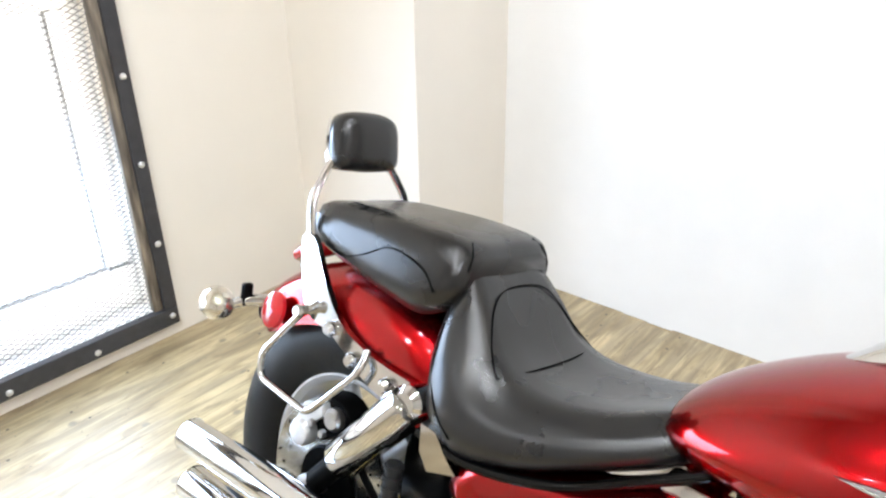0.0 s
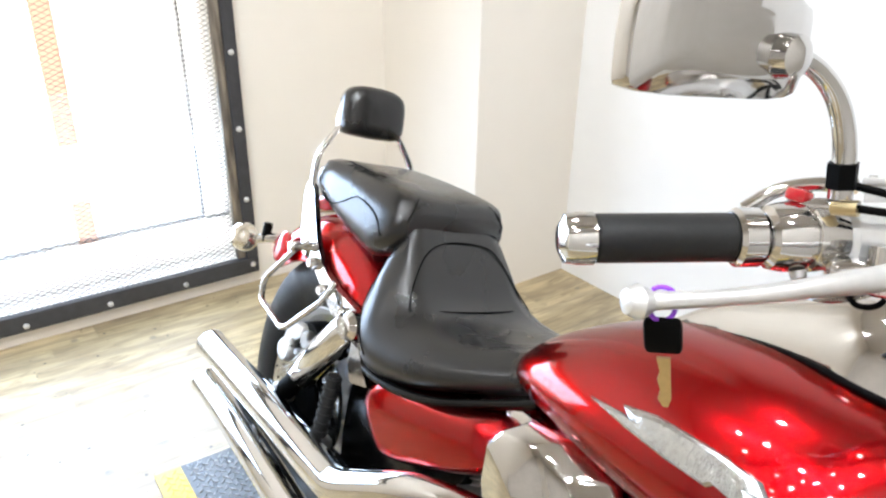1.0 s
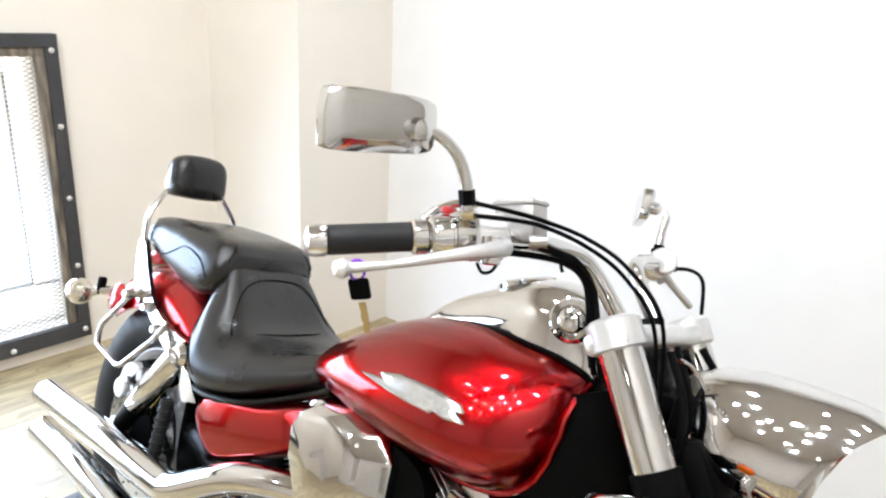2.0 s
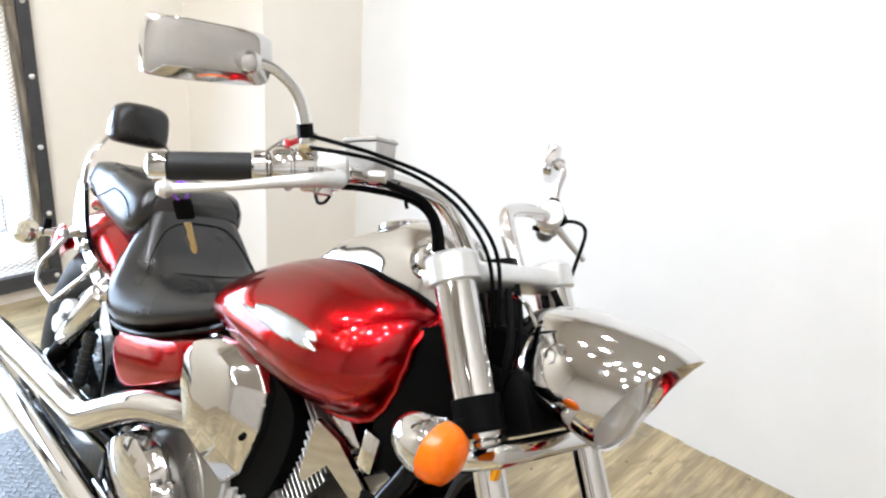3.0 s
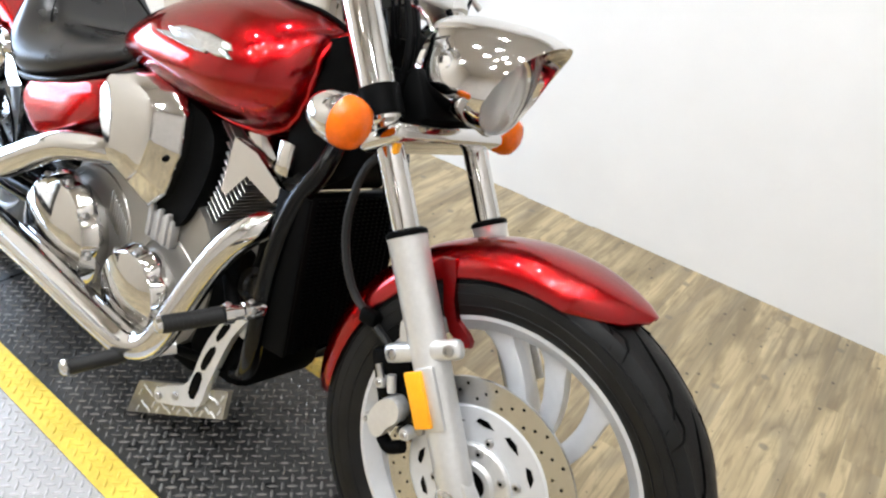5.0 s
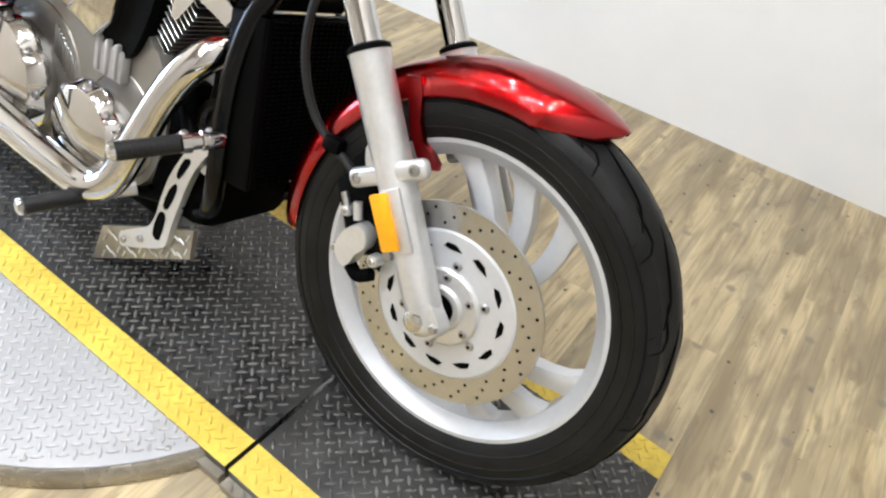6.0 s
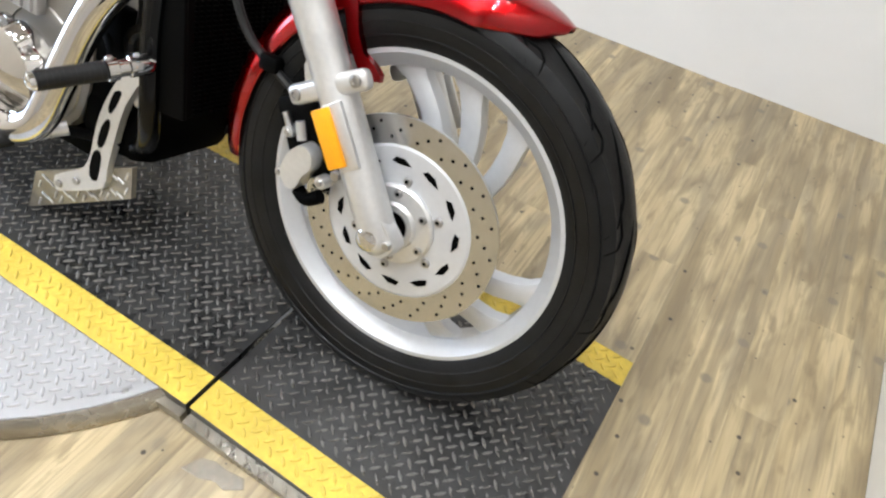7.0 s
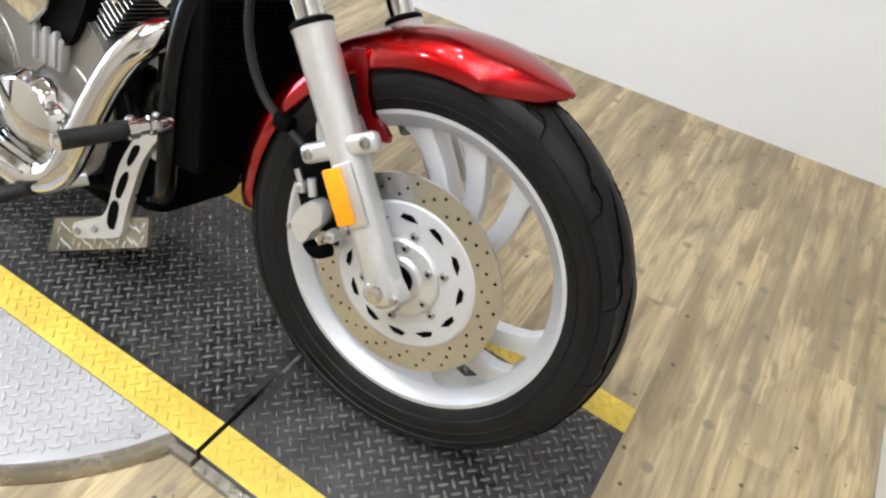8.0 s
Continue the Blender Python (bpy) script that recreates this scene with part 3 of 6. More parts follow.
front_rim = part("front_rim", at(FW, ring_lathe(rim_prof, (0, 0, 0), (0, 1, 0), 96)), SILVER, bike, "silver cast wheel rim")
part("hub", at(FW, lathe([(-0.062, 0.030), (-0.062, 0.045), (-0.045, 0.062), (-0.03, 0.066), (0.03, 0.066), (0.045, 0.062), (0.062, 0.045), (0.062, 0.030)], (0, 0, 0), (0, 1, 0), 40)), SILVER, front_rim)


def spoke(a, bend, w0, w1):
    """One swept cast blade from the hub to the rim."""
    rings = []
    for j in range(8):
        t = j / 7
        r = 0.055 + (0.228 - 0.055) * t
        ang = a + bend * t
        w = w0 + (w1 - w0) * t + (0.010 * max(0, t - 0.85) / 0.15)
        d = 0.020 - 0.006 * t
        rad, tan = V(math.cos(ang), 0, math.sin(ang)), V(-math.sin(ang), 0, math.cos(ang))
        c = rad * r
        ring = []
        for k in range(10):
            q = 2 * math.pi * k / 10
            cs, sn = math.cos(q), math.sin(q)
            ring.append(c + tan * (w * math.copysign(abs(cs) ** 0.4, cs)) + V(0, d * math.copysign(abs(sn) ** 0.4, sn), 0))
        rings.append(ring)
    return loft(rings)


for k in range(3):
    for off in (25, 0, -25):
        part("spoke", at(FW, spoke(radians(85 + off - 120 * k) - 0.56, 0.56, 0.0145, 0.021)), SILVER, front_rim)

# front brake disc: outer ring on a carrier; dark patches stand for shaded holes and slots
disc_m = FW @ Matrix.Translation((0, -0.070, 0))


def ring_plate(r0, r1, y0, y1, n=96, holes=()):
    prof = [(y0, r0), (y0, r1), (y1, r1), (y1, r0)]
    return ring_lathe(prof, (0, 0, 0), (0, 1, 0), n)


front_disc = part("front_brake_disc", at(disc_m, ring_plate(0.122, 0.164, -0.0025, 0.0025)), DISC, bike, "drilled steel brake disc", angle=25)
part("disc_carrier", at(disc_m, ring_lathe([(-0.004, 0.048), (-0.004, 0.118), (-0.002, 0.122), (0.003, 0.122), (0.003, 0.048)], (0, 0, 0), (0, 1, 0), 80)), SILVER, front_disc, "silver disc carrier", angle=25)
# Dark discs on the face paint in the shade of drilled holes.
copies("hole_shade_disc", lathe([(-0.0032, 0.0022), (-0.0028, 0.0026), (0.001, 0.0026)], (0, 0, 0), (0, 1, 0), 8), DARK, front_disc, [disc_m @ pose(0, 0, 0, 0, 6.0 * k, 0) @ Matrix.Translation(((0.132, 0.143, 0.154)[k % 3], 0, 0)) for k in range(60)])
for k in range(12):
    a = 2 * math.pi * k / 12 + 0.15
    pts = [(-0.016, -0.002), (0.002, -0.0055), (0.016, -0.003), (0.010, 0.004), (-0.004, 0.0045)]
    out = []
    for u, v in pts:
        rr, aa = 0.099 + v + 0.10 * u, a + u / 0.099
        out.append((rr * math.cos(aa), rr * math.sin(aa)))
    # A dark patch stands for the shaded slot.
    part("slot_shade_patch", at(disc_m, slab(out, -0.0052, 0.0, 1.0, steps=1)), DARK, front_disc)
for k in range(6):
    a = 2 * math.pi * k / 6 + 0.5
    for r, o in ((0.073, 0.0), (0.052, 0.12)):
        at_y = -0.005 if r < 0.06 else 0.001
        b = part("disc_bolt", at(disc_m, lathe([(-0.010, 0.0034), (-0.010, 0.0056), (-0.008, 0.0070), (0, 0.0074)], (r * math.cos(a + o), at_y, r * math.sin(a + o)), (0, 1, 0), 14)), STEEL, front_disc, "steel socket bolt")
        # A dark disc paints the shade in the bolt's socket.
        part("socket_shade_disc", at(disc_m, lathe([(-0.0103, 0.0032), (-0.006, 0.0032)], (r * math.cos(a + o), at_y, r * math.sin(a + o)), (0, 1, 0), 6)), DARK, b)
part("hub_cap_ring", at(FW, ring_lathe([(-0.086, 0.0235), (-0.088, 0.026), (-0.088, 0.034), (-0.082, 0.038), (-0.081, 0.060), (-0.078, 0.0635), (-0.06, 0.0635), (-0.06, 0.0235)], (0, 0, 0), (0, 1, 0), 48)), ALLOY, front_rim, "machined alloy hub plate", angle=25)
# Dark disc for the shade inside the hub's hole.
part("hub_shade_disc", at(FW, lathe([(-0.083, 0.0233), (-0.06, 0.0233)], (0, 0, 0), (0, 1, 0), 24)), DARK, front_rim)

# fork: line through the tube axis
FA, FB = V(0.000, -0.010, 0.330), V(-0.462, -0.010, 1.000)
FDIR = (FB - FA).normalized()


def fork(t, y):
    """A point on the tube axis, t metres up from the axle line."""
    return FA + FDIR * t + V(0, y, 0)


FY = 0.120
for s in (-1, 1):
    y = s * FY
    leg = part("fork_slider", lathe([(-0.030, 0.014), (-0.026, 0.022), (-0.015, 0.0275), (0.02, 0.028), (0.20, 0.0285), (0.375, 0.030), (0.381, 0.0315), (0.386, 0.027)], fork(0, y), FDIR, 32), ALLOY, bike, "satin alloy fork slider")
    part("dust_seal", lathe([(0.381, 0.0320), (0.388, 0.0320), (0.392, 0.026)], fork(0, y), FDIR, 28), SATIN, leg)
    tubeo = part("fork_tube", lathe([(0.38, 0.0215), (0.575, 0.0215)], fork(0, y), FDIR, 28), CHROME, bike, "chrome fork tube")
    shroud = part("fork_shroud", lathe([(0.549, 0.024), (0.554, 0.029), (0.758, 0.029)], fork(0, y), FDIR, 32), CHROME, bike, "chrome fork cover")
    part("clamp_band", lathe([(0.560, 0.0305), (0.561, 0.0325), (0.605, 0.0325), (0.606, 0.0305)], fork(0, y), FDIR, 28), SATIN, shroud, "black rubber clamp band")
    part("fork_cap", lathe([(0.755, 0.030), (0.758, 0.036), (0.792, 0.036), (0.798, 0.030), (0.800, 0.012)], fork(0, y), FDIR, 32), ALLOY, bike, "satin alloy top clamp")
    part("axle_lug", slab(rounded([(-0.024, 0.372), (-0.028, 0.330), (-0.012, 0.303), (0.018, 0.299), (0.035, 0.313), (0.039, 0.331), (0.026, 0.347), (0.000, 0.366)], 3), y + s * 0.002, y + s * 0.027, 0.88, steps=5), ALLOY, leg)
    part("axle_bolt", lathe([(0, 0.017), (0.010, 0.017), (0.013, 0.013), (0.014, 0.004)], V(-0.003, y + s * 0.026, 0.325), (0, s, 0), 16), CHROME, leg, "bright axle bolt")
    part("pinch_bolt", bolt(V(0.027, y + s * 0.024, 0.328), (0, s, 0), 0.0075, 0.009, 6), STEEL, leg)
# fender lug, caliper bracket and reflector on the visible slider
for s in (-1, 1):
    base = V(-0.122, -0.010 + s * FY, 0.504)
    m = Matrix.Translation(base) @ pose(0, 0, 0, 0, -32, 0)
    lug = part("fender_lug", at(m, box((0.0, s * 0.012, 0.0), (0.138, 0.022, 0.030), bevel=0.010, seg=3)), ALLOY, bike, "alloy fender mounting lug")
    for u in (-0.052, 0.052):
        part("lug_bolt", lathe([(0, 0.009), (0.004, 0.0085), (0.005, 0.005), (0.002, 0.004)], m @ V(u, s * 0.022, 0), (0, s, 0), 12), STEEL, lug)
    m = Matrix.Translation((-0.086, s * 0.156, 0.446)) @ pose(0, 0, 0, 0, -35, 0)
    refl = part("reflector_backing", at(m, box((0.010, s * 0.001, 0), (0.034, 0.008, 0.094), bevel=0.003)), ALLOY, bike)
    part("fork_reflector", at(m, box((-0.006, s * 0.008, 0.002), (0.030, 0.009, 0.084), bevel=0.003)), REFLEX, refl, "amber rectangular reflector")
cal = part("brake_caliper", box((0, 0, 0), (0.080, 0.044, 0.130), bevel=0.012, m=Matrix.Translation((-0.170, -0.088, 0.402)) @ pose(0, 0, 0, 0, -30, 0)), SATIN, bike, "black and silver brake caliper")
part("caliper_piston_cover", slab(rounded([(-0.174, 0.326), (-0.186, 0.345), (-0.182, 0.368), (-0.171, 0.388), (-0.152, 0.402), (-0.134, 0.394), (-0.130, 0.372), (-0.143, 0.352), (-0.149, 0.334), (-0.160, 0.322)], 3), -0.106, -0.134, 0.93, steps=4), ALLOY, cal, "silver piston cover")
for x, z, r in ((-0.192, 0.336, 0.0075), (-0.190, 0.404, 0.008), (-0.118, 0.352, 0.009)):
    boss = part("caliper_boss", lathe([(0, r * 1.25), (0.016, r * 1.2), (0.020, r)], V(x, -0.104, z), (0, -1, 0), 18), ALLOY, cal, "silver bolt boss")
    part("boss_bolt", bolt(V(x, -0.123, z), (0, -1, 0), r * 0.62, 0.005), STEEL, boss)
part("bleed_nipple", tube([V(-0.172, -0.122, 0.428), V(-0.163, -0.122, 0.402)], 0.0075, 12, 1), ALLOY, cal, "bright bleed nipple")
part("caliper_pin", tube([V(-0.205, -0.116, 0.428), V(-0.183, -0.118, 0.398)], 0.006, 12, 1), STEEL, cal)
part("pad_spring", tube([V(-0.160, -0.112, 0.318), V(-0.140, -0.116, 0.312), V(-0.118, -0.112, 0.326)], 0.011, 12, 4), DARK, cal, "dark rubber pin boot")
part("caliper_bracket", slab(rounded([(-0.205, 0.50), (-0.178, 0.540), (-0.152, 0.510), (-0.140, 0.46), (-0.135, 0.41), (-0.17, 0.43)]), -0.075, -0.095, 0.95), ALLOY, cal, "alloy caliper bracket")
part("bracket_bolt", bolt(V(-0.185, -0.092, 0.505), (0, -1, 0), 0.009, 0.008), STEEL, cal)
part("bracket_bolt", bolt(V(-0.095, -0.118, 0.375), (0, -1, 0), 0.009, 0.008), STEEL, cal)

# front fender: a skirted arc
def arc_fender(c, R, hw, skirt, a0, a1, n=36, taper0=1.0, taper1=0.6, th=0.0025):
    """A mudguard: a rounded channel bent round c in the x-z plane, angles in degrees from ahead."""
    outer = []
    for i in range(n + 1):
        t = i / n
        a = radians(a0 + (a1 - a0) * t)
        e = min(1.0, t / 0.14) ** 0.5 if taper0 < 1 else 1.0
        f = min(1.0, (1 - t) / 0.14) ** 0.5 if taper1 < 1 else 1.0
        k = (taper0 + (1 - taper0) * e) * (taper1 + (1 - taper1) * f)
        rad = V(math.cos(a), 0, math.sin(a))
        row = []
        for j in range(17):
            u = -1 + 2 * j / 16
            ang = u * math.pi / 2
            y = hw * k * math.copysign(abs(math.sin(ang)) ** 0.8, u)
            drop = skirt * k * (1 - math.cos(ang)) ** 1.15
            row.append((rad, y, drop))
        outer.append(row)
    bm = bmesh.new()
    go = [[bm.verts.new(V(c[0], 0, c[2]) + r * (R - d) + V(0, y, 0)) for r, y, d in row] for row in outer]
    gi = [[bm.verts.new(V(c[0], 0, c[2]) + r * (R - d - th) + V(0, y * 0.975, 0)) for r, y, d in row] for row in outer]
    for i in range(n):
        for j in range(16):
            bm.faces.new((go[i][j], go[i + 1][j], go[i + 1][j + 1], go[i][j + 1]))
            bm.faces.new((gi[i][j + 1], gi[i + 1][j + 1], gi[i + 1][j], gi[i][j]))
    for i in range(n):
        for j in (0, 16):
            bm.faces.new((go[i][j], go[i + 1][j], gi[i + 1][j], gi[i][j]))
    for i in (0, n):
        for j in range(16):
            bm.faces.new((go[i][j], go[i][j + 1], gi[i][j + 1], gi[i][j]))
    return bm


front_fender = part("front_fender", at(Matrix.Translation((0, -0.012, 0)), arc_fender((0, 0, 0.335), 0.362, 0.080, 0.054, 68, 188, taper0=0.16, taper1=0.7)), RED, bike, "glossy candy red front fender")
for s in (-1, 1):
    yy = s * 0.088
    out = [(-0.172, 0.628), (-0.148, 0.636), (-0.137, 0.612), (-0.127, 0.575), (-0.112, 0.550), (-0.090, 0.540), (-0.078, 0.530), (-0.078, 0.520), (-0.092, 0.516), (-0.116, 0.526), (-0.140, 0.556), (-0.154, 0.592)]
    part("fender_stay", slab(out, yy - s * 0.006, yy + s * 0.006, 0.97), RED, front_fender, "red fender stay")

# steering head, clamps, headlamp
lower = part("lower_triple_clamp", at(Matrix.Translation(fork(0.529, 0)) @ pose(0, 0, 0, 0, -34.6, 0), box((0.004, 0, 0), (0.085, 0.300, 0.030), bevel=0.012, seg=3)), CHROME, bike, "chrome lower fork clamp")
part("upper_triple_clamp", at(Matrix.Translation(fork(0.770, 0)) @ pose(0, 0, 0, 0, -34.6, 0), box((-0.004, 0, 0), (0.065, 0.300, 0.030), bevel=0.010, seg=3)), ALLOY, bike, "satin alloy upper fork clamp")
part("steering_head", tube([V(-0.47, 0, 0.98), V(-0.37, 0, 0.79)], 0.032, 18, 1), BLACK, bike)
part("neck_cover", loft([[V(x, y * s, z) for s, y, z in ((-1, w, z0), (-1, w * 1.15, (z0 + z1) / 2), (-1, w, z1), (1, w, z1), (1, w * 1.15, (z0 + z1) / 2), (1, w, z0))] for x, w, z0, z1 in ((-0.530, 0.088, 0.60, 0.850), (-0.484, 0.098, 0.64, 0.868), (-0.452, 0.086, 0.62, 0.885), (-0.41, 0.062, 0.66, 0.900), (-0.385, 0.035, 0.70, 0.90))]), SATIN, bike, "satin black plastic neck cover")
part("wiring_loom", box((-0.345, 0.0, 0.86), (0.06, 0.13, 0.12), bevel=0.02), DARK, bike)
# Black box added as a dark mass; the chrome clamp reflects it.
part("dark_mass_box", at(Matrix.Translation(fork(0.590, 0)) @ pose(0, 0, 0, 0, -34.6, 0), box((0.012, 0, 0), (0.070, 0.150, 0.085), bevel=0.012, seg=2)), SATIN, bike, "black box added as the dark mass below the headlamp")
part("connector", box((-0.352, -0.082, 0.835), (0.040, 0.022, 0.050), bevel=0.005), DARK, bike, "black wiring connector")
part("connector_tag", box((-0.331, -0.085, 0.800), (0.010, 0.012, 0.018), bevel=0.003), CASTGREY, bike, "small pale connector")
for y, r, lift in ((-0.062, 0.0055, 0.02), (-0.045, 0.0045, 0.045), (0.050, 0.0055, 0.03)):
    part("wiring_sheath", tube([V(-0.392, y, 0.955 + lift * 0.3), V(-0.352, y * 1.35, 0.915), V(-0.338, y * 1.45, 0.865), V(-0.352, y * 1.2, 0.815), V(-0.38, y, 0.78)], r, 8, 5), SATIN, bike)

# headlamp: bullet shell with a visor
def lamp_ring(x, r, top, low, slant=0.0, n=44):
    """An oval ring whose upper half may reach ahead as a visor."""
    zc = 0.868
    out = []
    for k in range(n):
        c, q = math.cos(2 * math.pi * k / n), math.sin(2 * math.pi * k / n)
        out.append(V(x + slant * (q * 0.5 + 0.5) ** 2.8, r * c, zc + (top - zc) * q if q > 0 else zc + (zc - low) * q))
    return out


rows = [(-0.395, 0.020, 0.900, 0.872), (-0.388, 0.038, 0.922, 0.854), (-0.368, 0.056, 0.943, 0.838), (-0.335, 0.070, 0.960, 0.824), (-0.290, 0.079, 0.971, 0.815), (-0.245, 0.080, 0.975, 0.810), (-0.222, 0.078, 0.976, 0.806, 0.02), (-0.212, 0.076, 0.974, 0.806, 0.05), (-0.206, 0.073, 0.966, 0.807, 0.074)]
inner = [(-0.208, 0.070, 0.962, 0.810, 0.070), (-0.214, 0.069, 0.952, 0.810, 0.03), (-0.220, 0.068, 0.940, 0.809, 0.0)]
lamp = part("headlamp_shell", loft([lamp_ring(*r) for r in rows + inner], caps=False), CHROME, bike, "chrome bullet headlamp with visor", angle=60)
LC = V(-0.216, 0, 0.869)
part("headlamp_lens", lathe([(0.0, 0.060), (0.008, 0.058), (0.016, 0.044), (0.020, 0.022), (0.021, 0.003)], LC, (1, 0, -0.06), 44), GLASS, lamp, "clear headlamp glass")
part("headlamp_reflector", lathe([(0.0, 0.0575), (-0.020, 0.050), (-0.038, 0.034), (-0.046, 0.014), (-0.030, 0.010), (-0.022, 0.002)], LC, (1, 0, -0.06), 40, caps=False), CHROME, lamp)
part("headlamp_trim_ring", ring_lathe([(-0.006, 0.056), (-0.006, 0.064), (0.004, 0.066), (0.010, 0.063), (0.006, 0.056)], LC, (1, 0, -0.06), 48), CHROME, lamp)
part("headlamp_mount", tube([V(-0.33, 0, 0.80), V(-0.36, 0, 0.83), V(-0.37, 0, 0.88)], 0.022, 14, 4), SATIN, lamp)

# front indicators
for s in (-1, 1):
    c = V(-0.318, s * 0.222, 0.784)
    ind = part("front_indicator", lathe([(-0.058, 0.004), (-0.054, 0.014), (-0.042, 0.026), (-0.022, 0.035), (0.0, 0.038), (0.008, 0.038)], c, (1, -0.05 * s, -0.03), 32), CHROME, bike, "chrome bullet indicator with amber lens")
    part("indicator_lens", lathe([(0.006, 0.0375), (0.020, 0.037), (0.032, 0.032), (0.039, 0.020), (0.041, 0.004)], c, (1, -0.05 * s, -0.03), 32), ORANGE, ind, "amber lens")
    part("indicator_stalk", tube([c + V(-0.005, -s * 0.03, 0), fork(0.580, s * FY)], 0.013, 14, 1), SATIN, ind)
part("indicator_clip", box(tuple(fork(0.529, -FY) + V(0.028, -0.012, -0.002)), (0.008, 0.012, 0.022), bevel=0.002), REFLEX, lower, "small amber insert")

# tank
TANK = [(-1.028, 0.716, 0.690, 0.040), (-1.018, 0.738, 0.684, 0.080), (-0.998, 0.763, 0.678, 0.115), (-0.958, 0.796, 0.671, 0.146), (-0.890, 0.838, 0.664, 0.173), (-0.810, 0.874, 0.658, 0.193), (-0.720, 0.899, 0.654, 0.206), (-0.650, 0.909, 0.654, 0.210), (-0.596, 0.909, 0.660, 0.205), (-0.556, 0.909, 0.671, 0.191), (-0.530, 0.906, 0.688, 0.173), (-0.509, 0.901, 0.710, 0.153), (-0.496, 0.896, 0.736, 0.131), (-0.489, 0.890, 0.760, 0.112)]


def tank_ring(x, zt, zb, hw, n=56):
    """A rounded section, widest a little below its middle."""
    zm = zb + 0.43 * (zt - zb)
    out = []
    for k in range(n):
        a = 2 * math.pi * k / n
        c, s = math.cos(a), math.sin(a)
        y = hw * math.copysign(abs(c) ** 0.95, c)
        out.append(V(x, y, zm + ((zt - zm) if s >= 0 else (zm - zb)) * s))
    return out


def refine(rows, k=3):
    line = []
    for i in range(len(rows) - 1):
        p = [rows[max(i - 1, 0)], rows[i], rows[i + 1], rows[min(i + 2, len(rows) - 1)]]
        for j in range(k):
            t = j / k
            line.append(tuple(0.5 * (2 * b + (c - a) * t + (2 * a - 5 * b + 4 * c - d) * t * t + (3 * b - a - 3 * c + d) * t ** 3) for a, b, c, d in zip(*p)))
    return line + [rows[-1]]


TANKR = refine(TANK)
tank = part("fuel_tank", loft([tank_ring(*r) for r in TANKR]), RED, bike, "glossy candy red teardrop fuel tank", angle=60)
for s in (-1, 1):
    lip = []
    for x, zt, zb, hw in TANKR[2:]:
        a = radians(float(np.interp(x, [-0.65, -0.58, -0.53, -0.508, -0.495, -0.489], [-62, -60, -55, -47, -34, -10])))
        zm = zb + 0.43 * (zt - zb)
        lip.append(V(x + 0.001, s * (hw + 0.001) * math.cos(a) ** 0.95, zm + (zm - zb) * math.sin(a)))
    for deg in (12, 34, 56):
        lip.append(V(x + 0.001, s * (hw + 0.001) * math.cos(radians(deg)) ** 0.95, zm + (zt - zm) * math.sin(radians(deg))))
    part("tank_seam", tube(lip, 0.0060, 8, 1), RED, tank, "red rolled seam")
# emblem: a chrome wing
for s in (-1, 1):
    out = [(-0.815, 0.780), (-0.780, 0.787), (-0.752, 0.791), (-0.767, 0.797), (-0.725, 0.809), (-0.687, 0.813), (-0.645, 0.816), (-0.602, 0.813), (-0.590, 0.803), (-0.600, 0.801), (-0.584, 0.790), (-0.612, 0.786), (-0.634, 0.789), (-0.640, 0.783), (-0.693, 0.781), (-0.750, 0.780)]
    rings = []
    for lift_y, sh in ((0.0, 1.0), (0.004, 0.96), (0.006, 0.80)):
        ring = []
        cx, cz = -0.66, 0.799
        for x, z in out:
            X, Z = cx + (x - cx) * sh, cz + (z - cz) * sh
            hw = float(np.interp(X, [r[0] for r in TANKR], [r[3] for r in TANKR]))
            zt = float(np.interp(X, [r[0] for r in TANKR], [r[1] for r in TANKR]))
            zb = float(np.interp(X, [r[0] for r in TANKR], [r[2] for r in TANKR]))
            zm = zb + 0.43 * (zt - zb)
            sn = min(0.999, max(0.0, (Z - zm) / (zt - zm)))
            y = hw * max(0.0, 1 - sn * sn) ** 0.475
            ring.append(V(X, s * (y + lift_y), Z))
        rings.append(ring)
    part("tank_emblem", loft(rings), EMBLEM, tank, "dull silver wing-shaped emblem", angle=20)

# chrome instrument console on the tank
CONS = [(-0.868, 0.842, 0.018), (-0.845, 0.866, 0.034), (-0.79, 0.914, 0.048), (-0.72, 0.952, 0.060), (-0.66, 0.982, 0.072), (-0.62, 0.998, 0.078), (-0.58, 1.003, 0.078), (-0.545, 0.998, 0.076), (-0.520, 0.984, 0.072), (-0.500, 0.955, 0.066), (-0.485, 0.915, 0.058)]


def cons_ring(x, zt, hw, n=28):
    zb = float(np.interp(x, [r[0] for r in TANKR], [r[1] for r in TANKR])) - 0.03
    out = []
    for k in range(n):
        a = 2 * math.pi * k / n
        c, s = math.cos(a), math.sin(a)
        z = zb + (zt - zb) * max(0, s) ** 0.6 if s > 0 else zb
        out.append(V(x, hw * math.copysign(abs(c) ** 0.75, c), z if s > 0 else zb + 0.004 * s))
    return out


console = part("instrument_console", loft([cons_ring(*r) for r in refine(CONS)]), CHROME, bike, "chrome tank-top instrument console", angle=60)
sp = V(-0.668, 0, 0.968)
part("speedometer_bezel", ring_lathe([(0, 0.043), (0.003, 0.050), (0.009, 0.050), (0.012, 0.046), (0.008, 0.043)], sp, (-0.42, 0, 0.90), 40), CHROME, console)
part("speedometer_face", lathe([(0.002, 0.044), (0.006, 0.043)], sp, (-0.42, 0, 0.90), 32), SATIN, console, "dark speedometer face")
